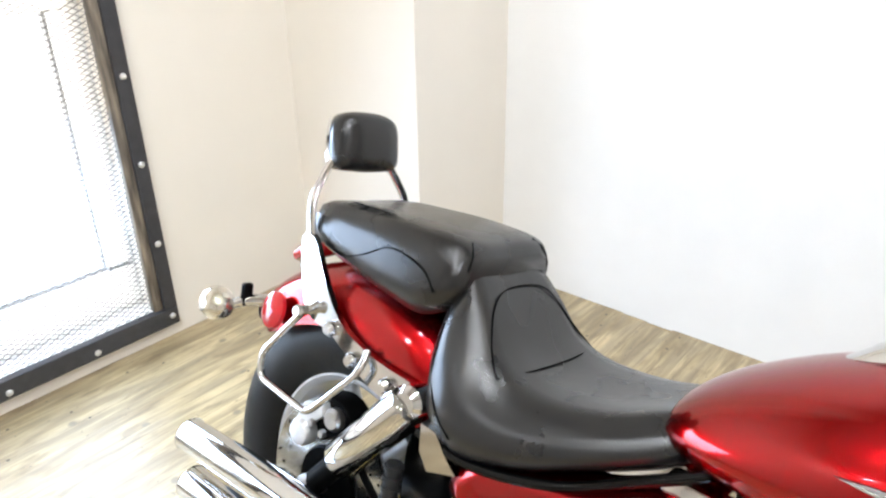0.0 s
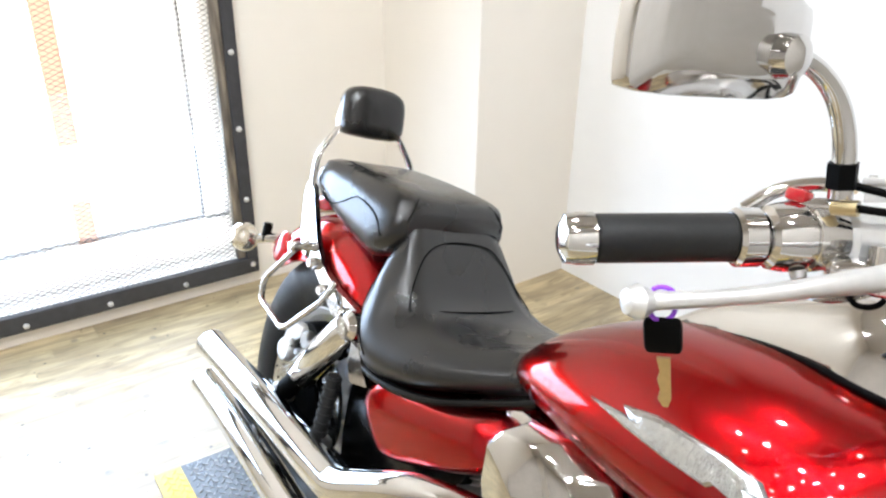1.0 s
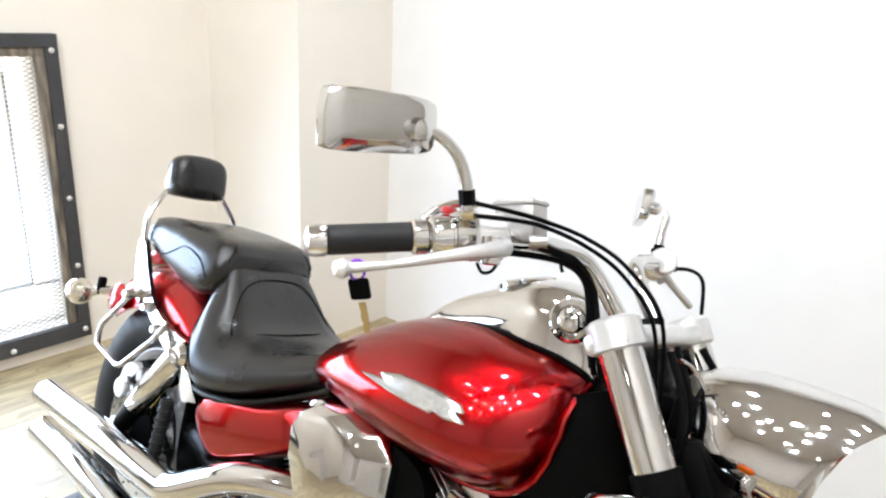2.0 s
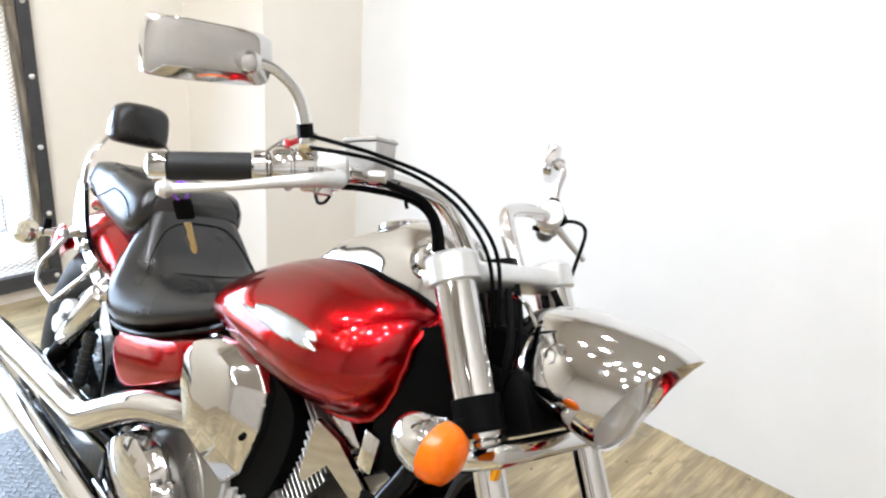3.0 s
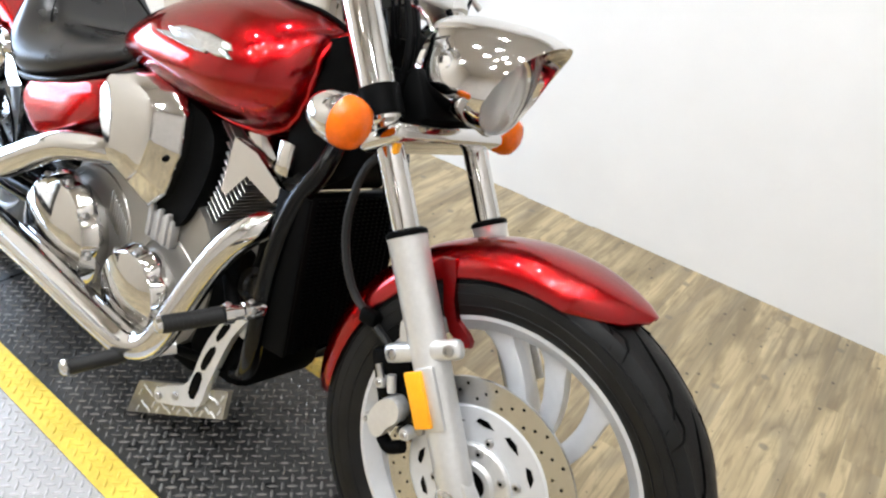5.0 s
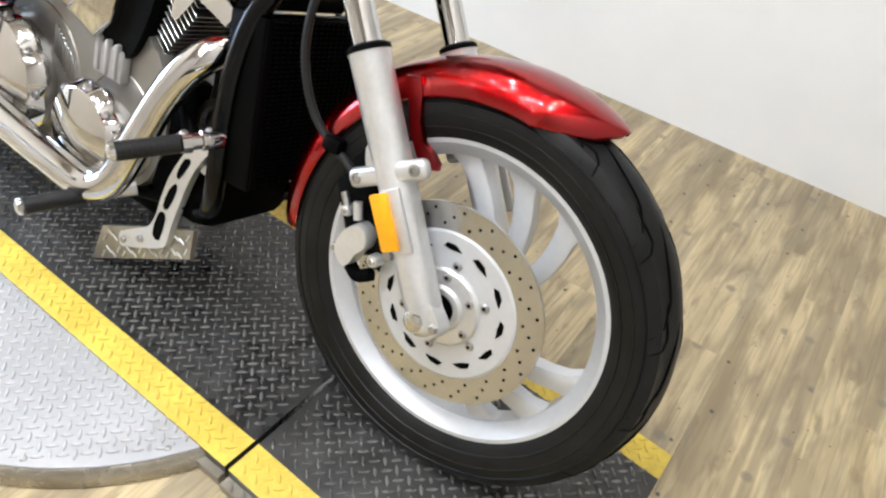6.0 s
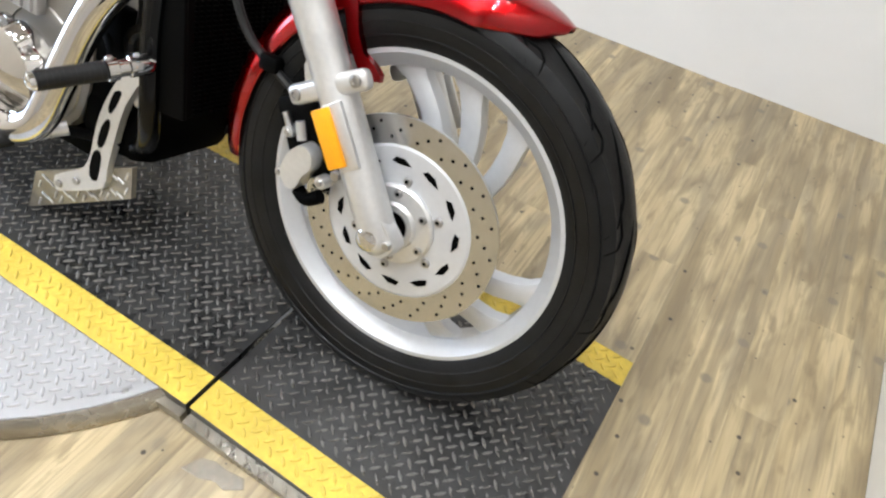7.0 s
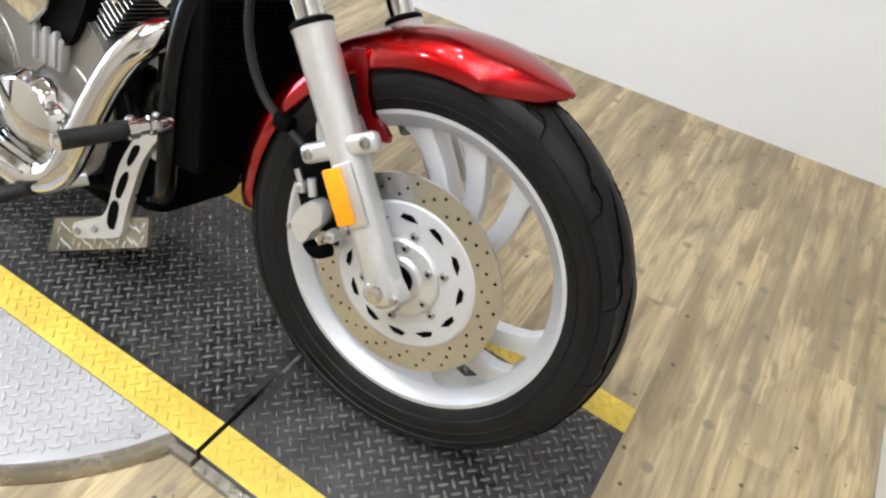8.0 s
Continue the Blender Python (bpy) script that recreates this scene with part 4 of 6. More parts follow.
part("ignition_lock", lathe([(0, 0.019), (0.014, 0.018), (0.018, 0.013)], V(-0.540, -0.068, 0.955), (0.2, -1, 0.25), 24), CHROME, console)
part("lock_ring", ring_lathe([(0, 0.024), (0.006, 0.034), (0.012, 0.030), (0.010, 0.022)], V(-0.540, -0.066, 0.955), (0.2, -1, 0.25), 24), CHROME, console)
part("console_trim", tube([cons_ring(*r)[0] + V(0, 0.001, 0.0215) for r in refine(CONS)], 0.004, 8, 1), SATIN, console)
part("console_trim", tube([cons_ring(*r)[14] + V(0, -0.001, 0.0215) for r in refine(CONS)], 0.004, 8, 1), SATIN, console)

# handlebar and controls
BAR = [(-0.452, -0.052, 0.955), (-0.480, -0.058, 0.984), (-0.515, -0.066, 1.020), (-0.540, -0.084, 1.045), (-0.553, -0.125, 1.054), (-0.562, -0.190, 1.056), (-0.588, -0.280, 1.048), (-0.632, -0.346, 1.030), (-0.698, -0.444, 0.998)]
bar = part("handlebar", tube([V(*p) for p in BAR], 0.0125, 16, 5), CHROME, bike, "chrome swept-back handlebar")
part("handlebar", tube([V(p[0], -p[1], p[2]) for p in BAR], 0.0125, 16, 5), CHROME, bike, "chrome swept-back handlebar")
for s in (-1, 1):
    part("bar_riser", tube([V(-0.445, s * 0.052, 0.945), V(-0.458, s * 0.052, 0.968)], 0.020, 18, 1), ALLOY, bike)
GIN, GOUT = V(-0.632, -0.346, 1.030), V(-0.686, -0.428, 1.004)
for s in (-1, 1):
    gi, go = (V(p.x, -s * p.y, p.z) for p in (GIN, GOUT))
    ax = (go - gi).normalized()
    Lg = (go - gi).length
    grip = part("handgrip", lathe([(0, 0.0165), (0.002, 0.0182), (Lg - 0.002, 0.0182), (Lg, 0.0165)], gi, ax, 28), GRIP, bike, "black rubber handgrip")
    part("grip_end_cap", lathe([(Lg, 0.0165), (Lg + 0.001, 0.0195), (Lg + 0.012, 0.0195), (Lg + 0.022, 0.018), (Lg + 0.026, 0.010)], gi, ax, 28), CHROME, grip, "chrome end cap")
    part("grip_flange", lathe([(-0.020, 0.019), (-0.018, 0.022), (-0.003, 0.022), (0, 0.019)], gi, ax, 28), CHROME, grip)
    sw = part("switch_housing", lathe([(-0.080, 0.017), (-0.077, 0.023), (-0.060, 0.0260), (-0.054, 0.0262), (-0.0525, 0.0238), (-0.0495, 0.0238), (-0.048, 0.0262), (-0.034, 0.0255), (-0.026, 0.0235), (-0.022, 0.019)], gi, ax, 28), CHROME, bike, "chrome switch housing", angle=25)
    for k in (-0.066, -0.040):
        part("housing_screw", lathe([(0, 0.006), (0.005, 0.0055), (0.007, 0.003)], gi + ax * k + V(0.018, 0, -0.020), (0.6, 0, -0.8), 12), STEEL, sw)
    part("switch_button", box(tuple(gi - ax * 0.045 + V(-0.006, 0, 0.030)), (0.016, 0.016, 0.010), bevel=0.003), REDLENS if s < 0 else SATIN, sw, "red engine stop switch" if s < 0 else "black switch")
    part("switch_button", box(tuple(gi - ax * 0.038 + V(-0.022, 0, -0.022)), (0.014, 0.014, 0.010), bevel=0.003), SATIN, sw)
    # lever bracket, fluid reservoir and lever
    c = gi - ax * 0.10
    part("lever_clamp", lathe([(-0.022, 0.021), (-0.018, 0.025), (0.018, 0.025), (0.022, 0.021)], c, ax, 20), ALLOY, bike)
    if s > 0:
        part("lever", tube([V(-0.600, 0.285, 1.048), V(-0.592, 0.305, 1.038), V(-0.570, 0.340, 1.012), V(-0.547, 0.377, 0.985)], [0.011, 0.009, 0.0065, 0.007], 12, 5), ALLOY, bike, "polished alloy clutch lever")
        part("lever_perch", box((-0.592, 0.292, 1.050), (0.040, 0.050, 0.026), bevel=0.007), SATIN, bike)
        part("cable_adjuster", tube([V(-0.585, 0.293, 1.048), V(-0.560, 0.292, 1.052)], 0.007, 10, 1), SATIN, bike)
    if s < 0:
        root, tip = V(-0.532, s * 0.318, 1.042), V(-0.607, s * 0.466, 0.989)
        lever = part("lever", tube([V(-0.545, s * 0.275, 1.046), root, root.lerp(tip, 0.35) + V(0.008, 0, 0.002), root.lerp(tip, 0.7) + V(0.006, 0, 0.0), tip], [0.013, 0.0095, 0.0070, 0.0052, 0.0062], 12, 5), ALLOY, bike, "polished alloy lever")
        part("lever_ball", lathe([(-0.010, 0.002), (-0.008, 0.008), (0, 0.0115), (0.008, 0.008), (0.010, 0.002)], tip, (0.4, -s, 0.2), 16), ALLOY, lever)
        part("lever_pivot", lathe([(-0.018, 0.008), (-0.016, 0.0125), (0.016, 0.0125), (0.018, 0.008)], V(-0.546, s * 0.296, 1.040), (-0.2, 0, 1), 18), CHROME, lever)
        # master cylinder: barrel, reservoir with its lid, lever bracket
        rm0 = Matrix.Translation((-0.577, s * 0.205, 1.076)) @ pose(0, 0, 0, 0, -15.5, 8)
        mc = part("master_cylinder", at(rm0, box((0, 0, 0), (0.058, 0.046, 0.050), bevel=0.005)), CASTGREY, bike, "grey fluid reservoir")
        part("reservoir_lid", at(rm0, box((0, 0, 0.026), (0.060, 0.050, 0.006), bevel=0.002)), CASTGREY, mc, "flat grey lid")
        for u, v in ((-0.024, -0.018), (0.024, -0.018), (-0.024, 0.018), (0.024, 0.018)):
            part("lid_screw", lathe([(0, 0.0035), (0.002, 0.003)], rm0 @ V(u, v, 0.029), rm0.to_3x3() @ V(0, 0, 1), 10), STEEL, mc)
        part("cylinder_barrel", lathe([(0, 0.010), (0.002, 0.0135), (0.030, 0.0140), (0.034, 0.0125), (0.060, 0.0125), (0.064, 0.008)], V(-0.604, s * 0.288, 1.040), (0.70, -s * 0.60, 0.22), 20), CHROME, mc, "polished cylinder barrel")
        part("lever_bracket", at(Matrix.Translation((-0.562, s * 0.287, 1.034)) @ pose(0, 0, 0, 0, -16, -s * 34), box((0, 0, 0), (0.050, 0.034, 0.020), bevel=0.006)), CHROME, mc, "polished lever bracket")
        part("brake_switch_wire", tube([V(-0.540, s * 0.285, 1.026), V(-0.546, s * 0.286, 1.014), V(-0.558, s * 0.287, 1.010), V(-0.570, s * 0.285, 1.018)], 0.0022, 8, 5), SATIN, mc, "black switch wire")
    # mirror
    n0 = V(-0.588, s * 0.303, 1.072)
    stem = [n0, V(-0.594, s * 0.316, 1.112), V(-0.603, s * 0.333, 1.140), V(-0.612, s * 0.360, 1.155), V(-0.622, s * 0.388, 1.158)]
    if s > 0:
        stem = [V(-0.609, 0.314, 1.053), V(-0.615, 0.318, 1.085), V(-0.619, 0.322, 1.110), V(-0.620, 0.326, 1.138), V(-0.640, 0.335, 1.150), V(-0.672, 0.362, 1.152)]
    mir = part("mirror_stem", tube(stem, [0.0085, 0.008, 0.0075, 0.007, 0.0065, 0.0065][: len(stem)], 14, 5), CHROME, bike, "chrome mirror stem")
    part("stem_nut", lathe([(0.014, 0.0105), (0.032, 0.0105)], stem[0], stem[1] - stem[0], 6), SATIN, mir, "black lock nut")
    mm = Matrix.Translation((-0.634, -0.436, 1.152)) @ pose(0, 0, 0, 10, -4, -8) if s < 0 else Matrix.Translation((-0.716, 0.420, 1.150)) @ pose(0, 0, 0, -10, -4, 31)
    outm = [(u * 0.92, v * 0.95) for u, v in rounded([(-0.080, -0.020), (-0.082, 0.012), (-0.070, 0.030), (0.0, 0.035), (0.066, 0.036), (0.081, 0.026), (0.083, -0.020), (0.072, -0.034), (0.0, -0.036), (-0.066, -0.034)], 3)]
    ringy = lambda x, k, up=0.0: [V(x, p[0] * k * s + up * 0.5 * s, p[1] * k + up) for p in outm]
    hous = part("mirror_housing", at(mm, loft([ringy(-0.010, 0.97), ringy(-0.008, 1.0), ringy(0.003, 1.0), ringy(0.006, 0.985), ringy(0.013, 0.80, 0.006), ringy(0.0145, 0.72, 0.007), ringy(0.016, 0.4, 0.006)])), CHROME, bike, "rectangular chrome rear-view mirror", angle=30)
    part("mirror_glass", at(mm, loft([ringy(-0.0105, 0.95), ringy(-0.0115, 0.94)])), CHROME, hous)
    part("mirror_pivot", at(mm, lathe([(0.010, 0.015), (0.026, 0.013), (0.030, 0.006)], (0, -s * 0.040, -0.006), (1, 0, 0), 16)), CHROME, hous)

# cables and hoses
def cable(pts, r, label="", mat=SATIN):
    return part("control_cable", tube(pts, r, 8, 6), mat, bike, label)


cable([V(-0.584, -0.300, 1.089), V(-0.548, -0.270, 1.090), V(-0.530, -0.225, 1.088), V(-0.505, -0.150, 1.078), V(-0.455, -0.118, 1.054), V(-0.404, -0.090, 1.000), V(-0.385, -0.06, 0.89)], 0.0029, "black throttle cable")
cable([V(-0.573, -0.308, 1.075), V(-0.542, -0.268, 1.081), V(-0.527, -0.225, 1.081), V(-0.505, -0.155, 1.069), V(-0.458, -0.122, 1.044), V(-0.410, -0.095, 0.990), V(-0.392, -0.06, 0.88)], 0.0029, "black throttle cable")
cable([V(-0.530, -0.222, 1.056), V(-0.520, -0.190, 1.052), V(-0.512, -0.150, 1.044), V(-0.496, -0.120, 1.014), V(-0.476, -0.108, 0.955), V(-0.462, -0.09, 0.90)], 0.0056, "black brake hose")
cable([V(-0.590, -0.250, 1.030), V(-0.558, -0.212, 1.039), V(-0.522, -0.162, 1.040), V(-0.503, -0.128, 1.018), V(-0.488, -0.112, 0.960), V(-0.475, -0.09, 0.90)], 0.0045, "black switch wiring")
cable([V(-0.528, -0.165, 1.048), V(-0.524, -0.168, 1.036), V(-0.520, -0.166, 1.028)], 0.0026, "black cable tie end")
for p, q in (([V(-0.646, -0.318, 1.050), V(-0.634, -0.306, 1.069), V(-0.612, -0.300, 1.082), V(-0.584, -0.299, 1.089)], 0.0068), ([V(-0.638, -0.322, 1.040), V(-0.622, -0.312, 1.058), V(-0.598, -0.310, 1.069), V(-0.573, -0.308, 1.075)], 0.0068)):
    elbow = part("cable_elbow", tube(p, 0.0056, 12, 5), CHROME, bike, "chrome throttle cable elbow")
    part("cable_ferrule", tube([p[2].lerp(p[3], 0.35), p[3]], 0.0058, 12, 1), BRASS, elbow, "brass ferrule")
part("banjo_bolt", tube([V(-0.542, -0.228, 1.058), V(-0.524, -0.216, 1.064)], 0.009, 12, 1), STEEL, bike, "silver hose union")
cable([V(-0.580, 0.297, 1.046), V(-0.535, 0.292, 1.056), V(-0.500, 0.272, 1.045), V(-0.468, 0.220, 1.000), V(-0.425, 0.140, 0.925), V(-0.40, 0.10, 0.88)], 0.0034, "black clutch cable")
cable([fork(0.515, -0.085) + V(-0.01, 0, 0), V(-0.345, -0.105, 0.70), V(-0.348, -0.108, 0.60), V(-0.31, -0.10, 0.51), V(-0.235, -0.09, 0.46), V(-0.17, -0.085, 0.43)], 0.0072, "dark grey brake hose", GRIP)
part("hose_clip", box((-0.262, -0.094, 0.478), (0.034, 0.022, 0.026), bevel=0.006), SATIN, bike)
cable([V(-0.39, -0.05, 0.955), V(-0.36, -0.055, 0.95), V(-0.335, -0.05, 0.925), V(-0.315, -0.06, 0.92)], 0.0032, "bright wire clip", CHROME)

# seats
def seat_ring(x, zt, zb, ht, hs, crown=0.004, edge=0.03):
    """Half width ht on top, hs at the skirt."""
    h = zt - zb
    prof = [(-hs * 0.86, zb), (-hs * 0.97, zb + 0.14 * h), (-hs, zb + 0.38 * h), (-(hs * 0.55 + ht * 0.45), zb + 0.68 * h), (-ht * 1.03, zt - edge * 0.62), (-ht * 0.93, zt - edge * 0.16), (-ht * 0.72, zt - 0.001), (-ht * 0.38, zt - crown * 0.55), (0, zt - crown)]
    full = prof + [(-y, z) for y, z in prof[-2::-1]]
    return [V(x, y, z) for y, z in full]


RIDER = [(-1.361, 0.683, 0.621, 0.088, 0.10), (-1.374, 0.787, 0.610, 0.090, 0.120), (-1.361, 0.811, 0.591, 0.096, 0.142), (-1.339, 0.803, 0.575, 0.106, 0.165), (-1.300, 0.762, 0.564, 0.120, 0.186), (-1.260, 0.714, 0.562, 0.135, 0.192), (-1.211, 0.691, 0.574, 0.145, 0.190), (-1.147, 0.690, 0.596, 0.146, 0.182), (-1.083, 0.703, 0.626, 0.132, 0.165), (-1.019, 0.728, 0.656, 0.105, 0.140), (-0.972, 0.751, 0.680, 0.080, 0.112), (-0.940, 0.760, 0.706, 0.055, 0.075)]
rider = part("rider_seat", loft([seat_ring(*r) for r in refine(RIDER, 4)]), LEATHER, bike, "black stitched vinyl rider seat", angle=75)
PILL = [(-1.735, 0.800, 0.785, 0.050, 0.060), (-1.730, 0.822, 0.775, 0.080, 0.090), (-1.700, 0.838, 0.765, 0.105, 0.115), (-1.640, 0.848, 0.752, 0.118, 0.126), (-1.570, 0.853, 0.740, 0.124, 0.132), (-1.500, 0.857, 0.730, 0.128, 0.136), (-1.430, 0.858, 0.722, 0.128, 0.138), (-1.390, 0.856, 0.732, 0.126, 0.136), (-1.360, 0.848, 0.755, 0.120, 0.130), (-1.342, 0.830, 0.780, 0.105, 0.112)]
pillion = part("pillion_seat", loft([seat_ring(*r, 0.002, 0.045) for r in refine(PILL, 4)]), LEATHER, bike, "black stitched vinyl passenger seat", angle=75)


def seam(pts, parent):
    return part("seam_stitching", tube(pts, 0.0013, 6, 5), DARK, parent)


seam([V(-1.240, -0.140, 0.690), V(-1.272, -0.120, 0.722), V(-1.304, -0.084, 0.769), V(-1.322, -0.030, 0.786), V(-1.320, 0.050, 0.785), V(-1.304, 0.084, 0.769), V(-1.272, 0.120, 0.722), V(-1.240, 0.140, 0.690)], rider)
seam([V(-1.240, -0.140, 0.690), V(-1.226, -0.078, 0.6935), V(-1.224, 0.0, 0.6925), V(-1.226, 0.078, 0.6935), V(-1.240, 0.140, 0.690)], rider)
for s in (-1, 1):
    seam([V(-1.360, s * 0.127, 0.730), V(-1.356, s * 0.136, 0.712), V(-1.346, s * 0.156, 0.678), V(-1.326, s * 0.173, 0.646), V(-1.299, s * 0.185, 0.617), V(-1.267, s * 0.189, 0.595)], rider)
    seam([V(-1.655, s * 0.122, 0.770), V(-1.604, s * 0.127, 0.764), V(-1.549, s * 0.134, 0.782), V(-1.498, s * 0.134, 0.809), V(-1.451, s * 0.135, 0.809), V(-1.410, s * 0.136, 0.796), V(-1.385, s * 0.136, 0.770)], pillion)
    seam([V(-1.368, s * 0.085, 0.851), V(-1.350, s * 0.101, 0.835), V(-1.345, s * 0.113, 0.812)], pillion)
seam([V(-1.690, -0.040, 0.8355), V(-1.640, -0.080, 0.8475), V(-1.560, -0.090, 0.8525), V(-1.480, -0.075, 0.8545), V(-1.420, -0.040, 0.8525)], pillion)
part("seat_base", box((-1.168, 0, 0.583), (0.42, 0.22, 0.05), bevel=0.015), SATIN, bike)
part("seat_rail", tube([V(-1.341, -0.165, 0.564), V(-1.233, -0.172, 0.566), V(-1.104, -0.165, 0.600), V(-0.998, -0.13, 0.653), V(-0.935, -0.12, 0.690)], 0.008, 12, 5), BLACK, bike, "black frame rail")

# backrest and sissy bar
pm = Matrix.Translation((-1.718, -0.004, 0.943)) @ pose(0, 0, 0, 0, -10, 0)
po = rounded([(-0.070, -0.046), (-0.074, 0.0), (-0.066, 0.040), (-0.034, 0.056), (0.034, 0.056), (0.066, 0.040), (0.074, 0.0), (0.070, -0.046), (0.03, -0.054), (-0.03, -0.054)], 4)
pr = lambda x, k: [V(x, p[0] * k, p[1] * k) for p in po]
pad = part("backrest_pad", at(pm, loft([pr(-0.022, 0.9), pr(-0.020, 0.98), pr(-0.006, 1.0), pr(0.010, 0.98), pr(0.022, 0.90), pr(0.029, 0.74), pr(0.032, 0.4)])), LEATHER, bike, "black vinyl backrest pad", angle=75)
part("pad_plate", at(pm, loft([pr(-0.030, 0.94), pr(-0.028, 0.98), pr(-0.021, 0.98)])), CHROME, pad, "chrome backing plate")
for s in (-1, 1):
    line = [V(-1.660, s * 0.126, 0.690), V(-1.690, s * 0.126, 0.770), V(-1.708, s * 0.120, 0.835), V(-1.718, s * 0.096, 0.875), V(-1.728, s * 0.072, 0.908), V(-1.736, s * 0.062, 0.945)]
    part("sissy_bar", tube(line, 0.0105, 12, 5, flat=0.55), CHROME, bike, "chrome sissy bar upright")

def bent(pts, r):
    """Straight runs with short round bends."""
    out = [pts[0]]
    for a, b, c in zip(pts, pts[1:], pts[2:]):
        u, v = (a - b).normalized(), (c - b).normalized()
        p, q = b + u * r, b + v * r
        for t in (0, 0.25, 0.5, 0.75, 1):
            out.append(p * (1 - t) ** 2 + b * 2 * t * (1 - t) + q * t * t)
    return out + [pts[-1]]


# rear wheel, fender and tail
RWC = V(-1.575, 0.0, 0.325)
RWM = wheel_frame(RWC)
part("rear_tyre", at(RWM, tyre(0.330, 0.172, 0.200)), RUBBER, bike, "wide black rear tyre")
rear_rim = part("rear_rim", at(RWM, ring_lathe([(-0.062, 0.212), (-0.062, 0.196), (-0.05, 0.184), (0.05, 0.184), (0.062, 0.196), (0.062, 0.212), (0.05, 0.200), (-0.05, 0.200)], (0, 0, 0), (0, 1, 0), 80)), SILVER, bike, "silver cast rear rim")
part("hub", at(RWM, lathe([(-0.08, 0.04), (-0.07, 0.06), (0.07, 0.06), (0.08, 0.04)], (0, 0, 0), (0, 1, 0), 32)), SILVER, rear_rim)
for k in range(10):
    a = 2 * math.pi * k / 10
    p, q = V(0.05 * math.cos(a), 0, 0.05 * math.sin(a)), V(0.188 * math.cos(a + 0.2), 0, 0.188 * math.sin(a + 0.2))
    part("spoke", at(RWM, tube([p, (p + q) / 2 * 1.02, q], [0.018, 0.015, 0.016], 10, 3)), SILVER, rear_rim)
rdm = RWM @ Matrix.Translation((0, -0.095, 0))
rdisc = part("rear_brake_disc", at(rdm, ring_plate(0.075, 0.158, -0.003, 0.003, 72)), DISC, bike, "drilled steel rear disc", angle=25)
# Dark discs stand for the shaded holes here too.
copies("hole_shade_disc", lathe([(-0.0042, 0.0028), (-0.0036, 0.0034), (0.001, 0.0034)], (0, 0, 0), (0, 1, 0), 8), DARK, rdisc, [rdm @ pose(0, 0, 0, 0, 9.0 * k, 0) @ Matrix.Translation(((0.120, 0.134, 0.148)[k % 3], 0, 0)) for k in range(40)])
rcal = part("rear_caliper", slab(rounded([(-1.640, 0.412), (-1.650, 0.448), (-1.622, 0.486), (-1.575, 0.508), (-1.532, 0.500), (-1.522, 0.470), (-1.552, 0.440), (-1.590, 0.412)], 3), -0.078, -0.122, 0.94, steps=4), SATIN, bike, "black rear brake caliper with alloy pistons")
part("caliper_cover", slab(rounded([(-1.646, 0.430), (-1.632, 0.478), (-1.590, 0.496), (-1.574, 0.474), (-1.604, 0.448), (-1.618, 0.424)], 3), -0.118, -0.140, 0.90, steps=4), ALLOY, rcal, "cast alloy caliper arm")
part("caliper_cover", lathe([(0, 0.026), (0.018, 0.027), (0.026, 0.022), (0.028, 0.006)], V(-1.626, -0.122, 0.420), (0, -1, 0), 24), ALLOY, rcal, "round alloy piston")
part("caliper_cover", lathe([(0, 0.020), (0.016, 0.021), (0.022, 0.016)], V(-1.556, -0.118, 0.474), (0, -1, 0), 24), STEEL, rcal)
for x, z in ((-1.598, 0.452), (-1.540, 0.492), (-1.568, 0.444)):
    part("caliper_bolt", bolt(V(x, -0.138, z), (0, -1, 0), 0.008, 0.010), STEEL, rcal)
part("caliper_hose", tube([V(-1.540, -0.120, 0.452), V(-1.505, -0.128, 0.440), V(-1.470, -0.120, 0.400), V(-1.420, -0.110, 0.350)], 0.007, 10, 5), SATIN, rcal, "black brake hose")
# Dark disc added so that the wheel's inside looks shaded.
part("centre_shade_disc", at(rdm, lathe([(-0.004, 0.074), (-0.012, 0.070), (-0.014, 0.044), (-0.006, 0.040)], (0, 0, 0), (0, 1, 0), 36)), DARK, rdisc, "dark disc added for the shaded wheel centre")
part("rear_axle_nut", lathe([(0, 0.020), (0.018, 0.020), (0.022, 0.014)], V(-1.590, -0.165, 0.300), (0, -1, 0), 6), STEEL, bike)
part("swingarm", tube([V(-1.072, -0.11, 0.307), V(-1.341, -0.135, 0.298), V(-1.671, -0.145, 0.293)], [0.04, 0.035, 0.03], 14, 4), BLACK, bike, "black swingarm")
part("swingarm", tube([V(-1.072, 0.11, 0.307), V(-1.341, 0.135, 0.298), V(-1.671, 0.145, 0.293)], [0.04, 0.035, 0.03], 14, 4), BLACK, bike, "black swingarm")
RF = (-1.580, 0, 0.335)
rear_fender = part("rear_fender", at(Matrix.Translation((0, 0.0, 0)), arc_fender(RF, 0.400, 0.118, 0.11, 36, 141, taper0=1.0, taper1=0.72)), RED, bike, "glossy candy red rear fender")
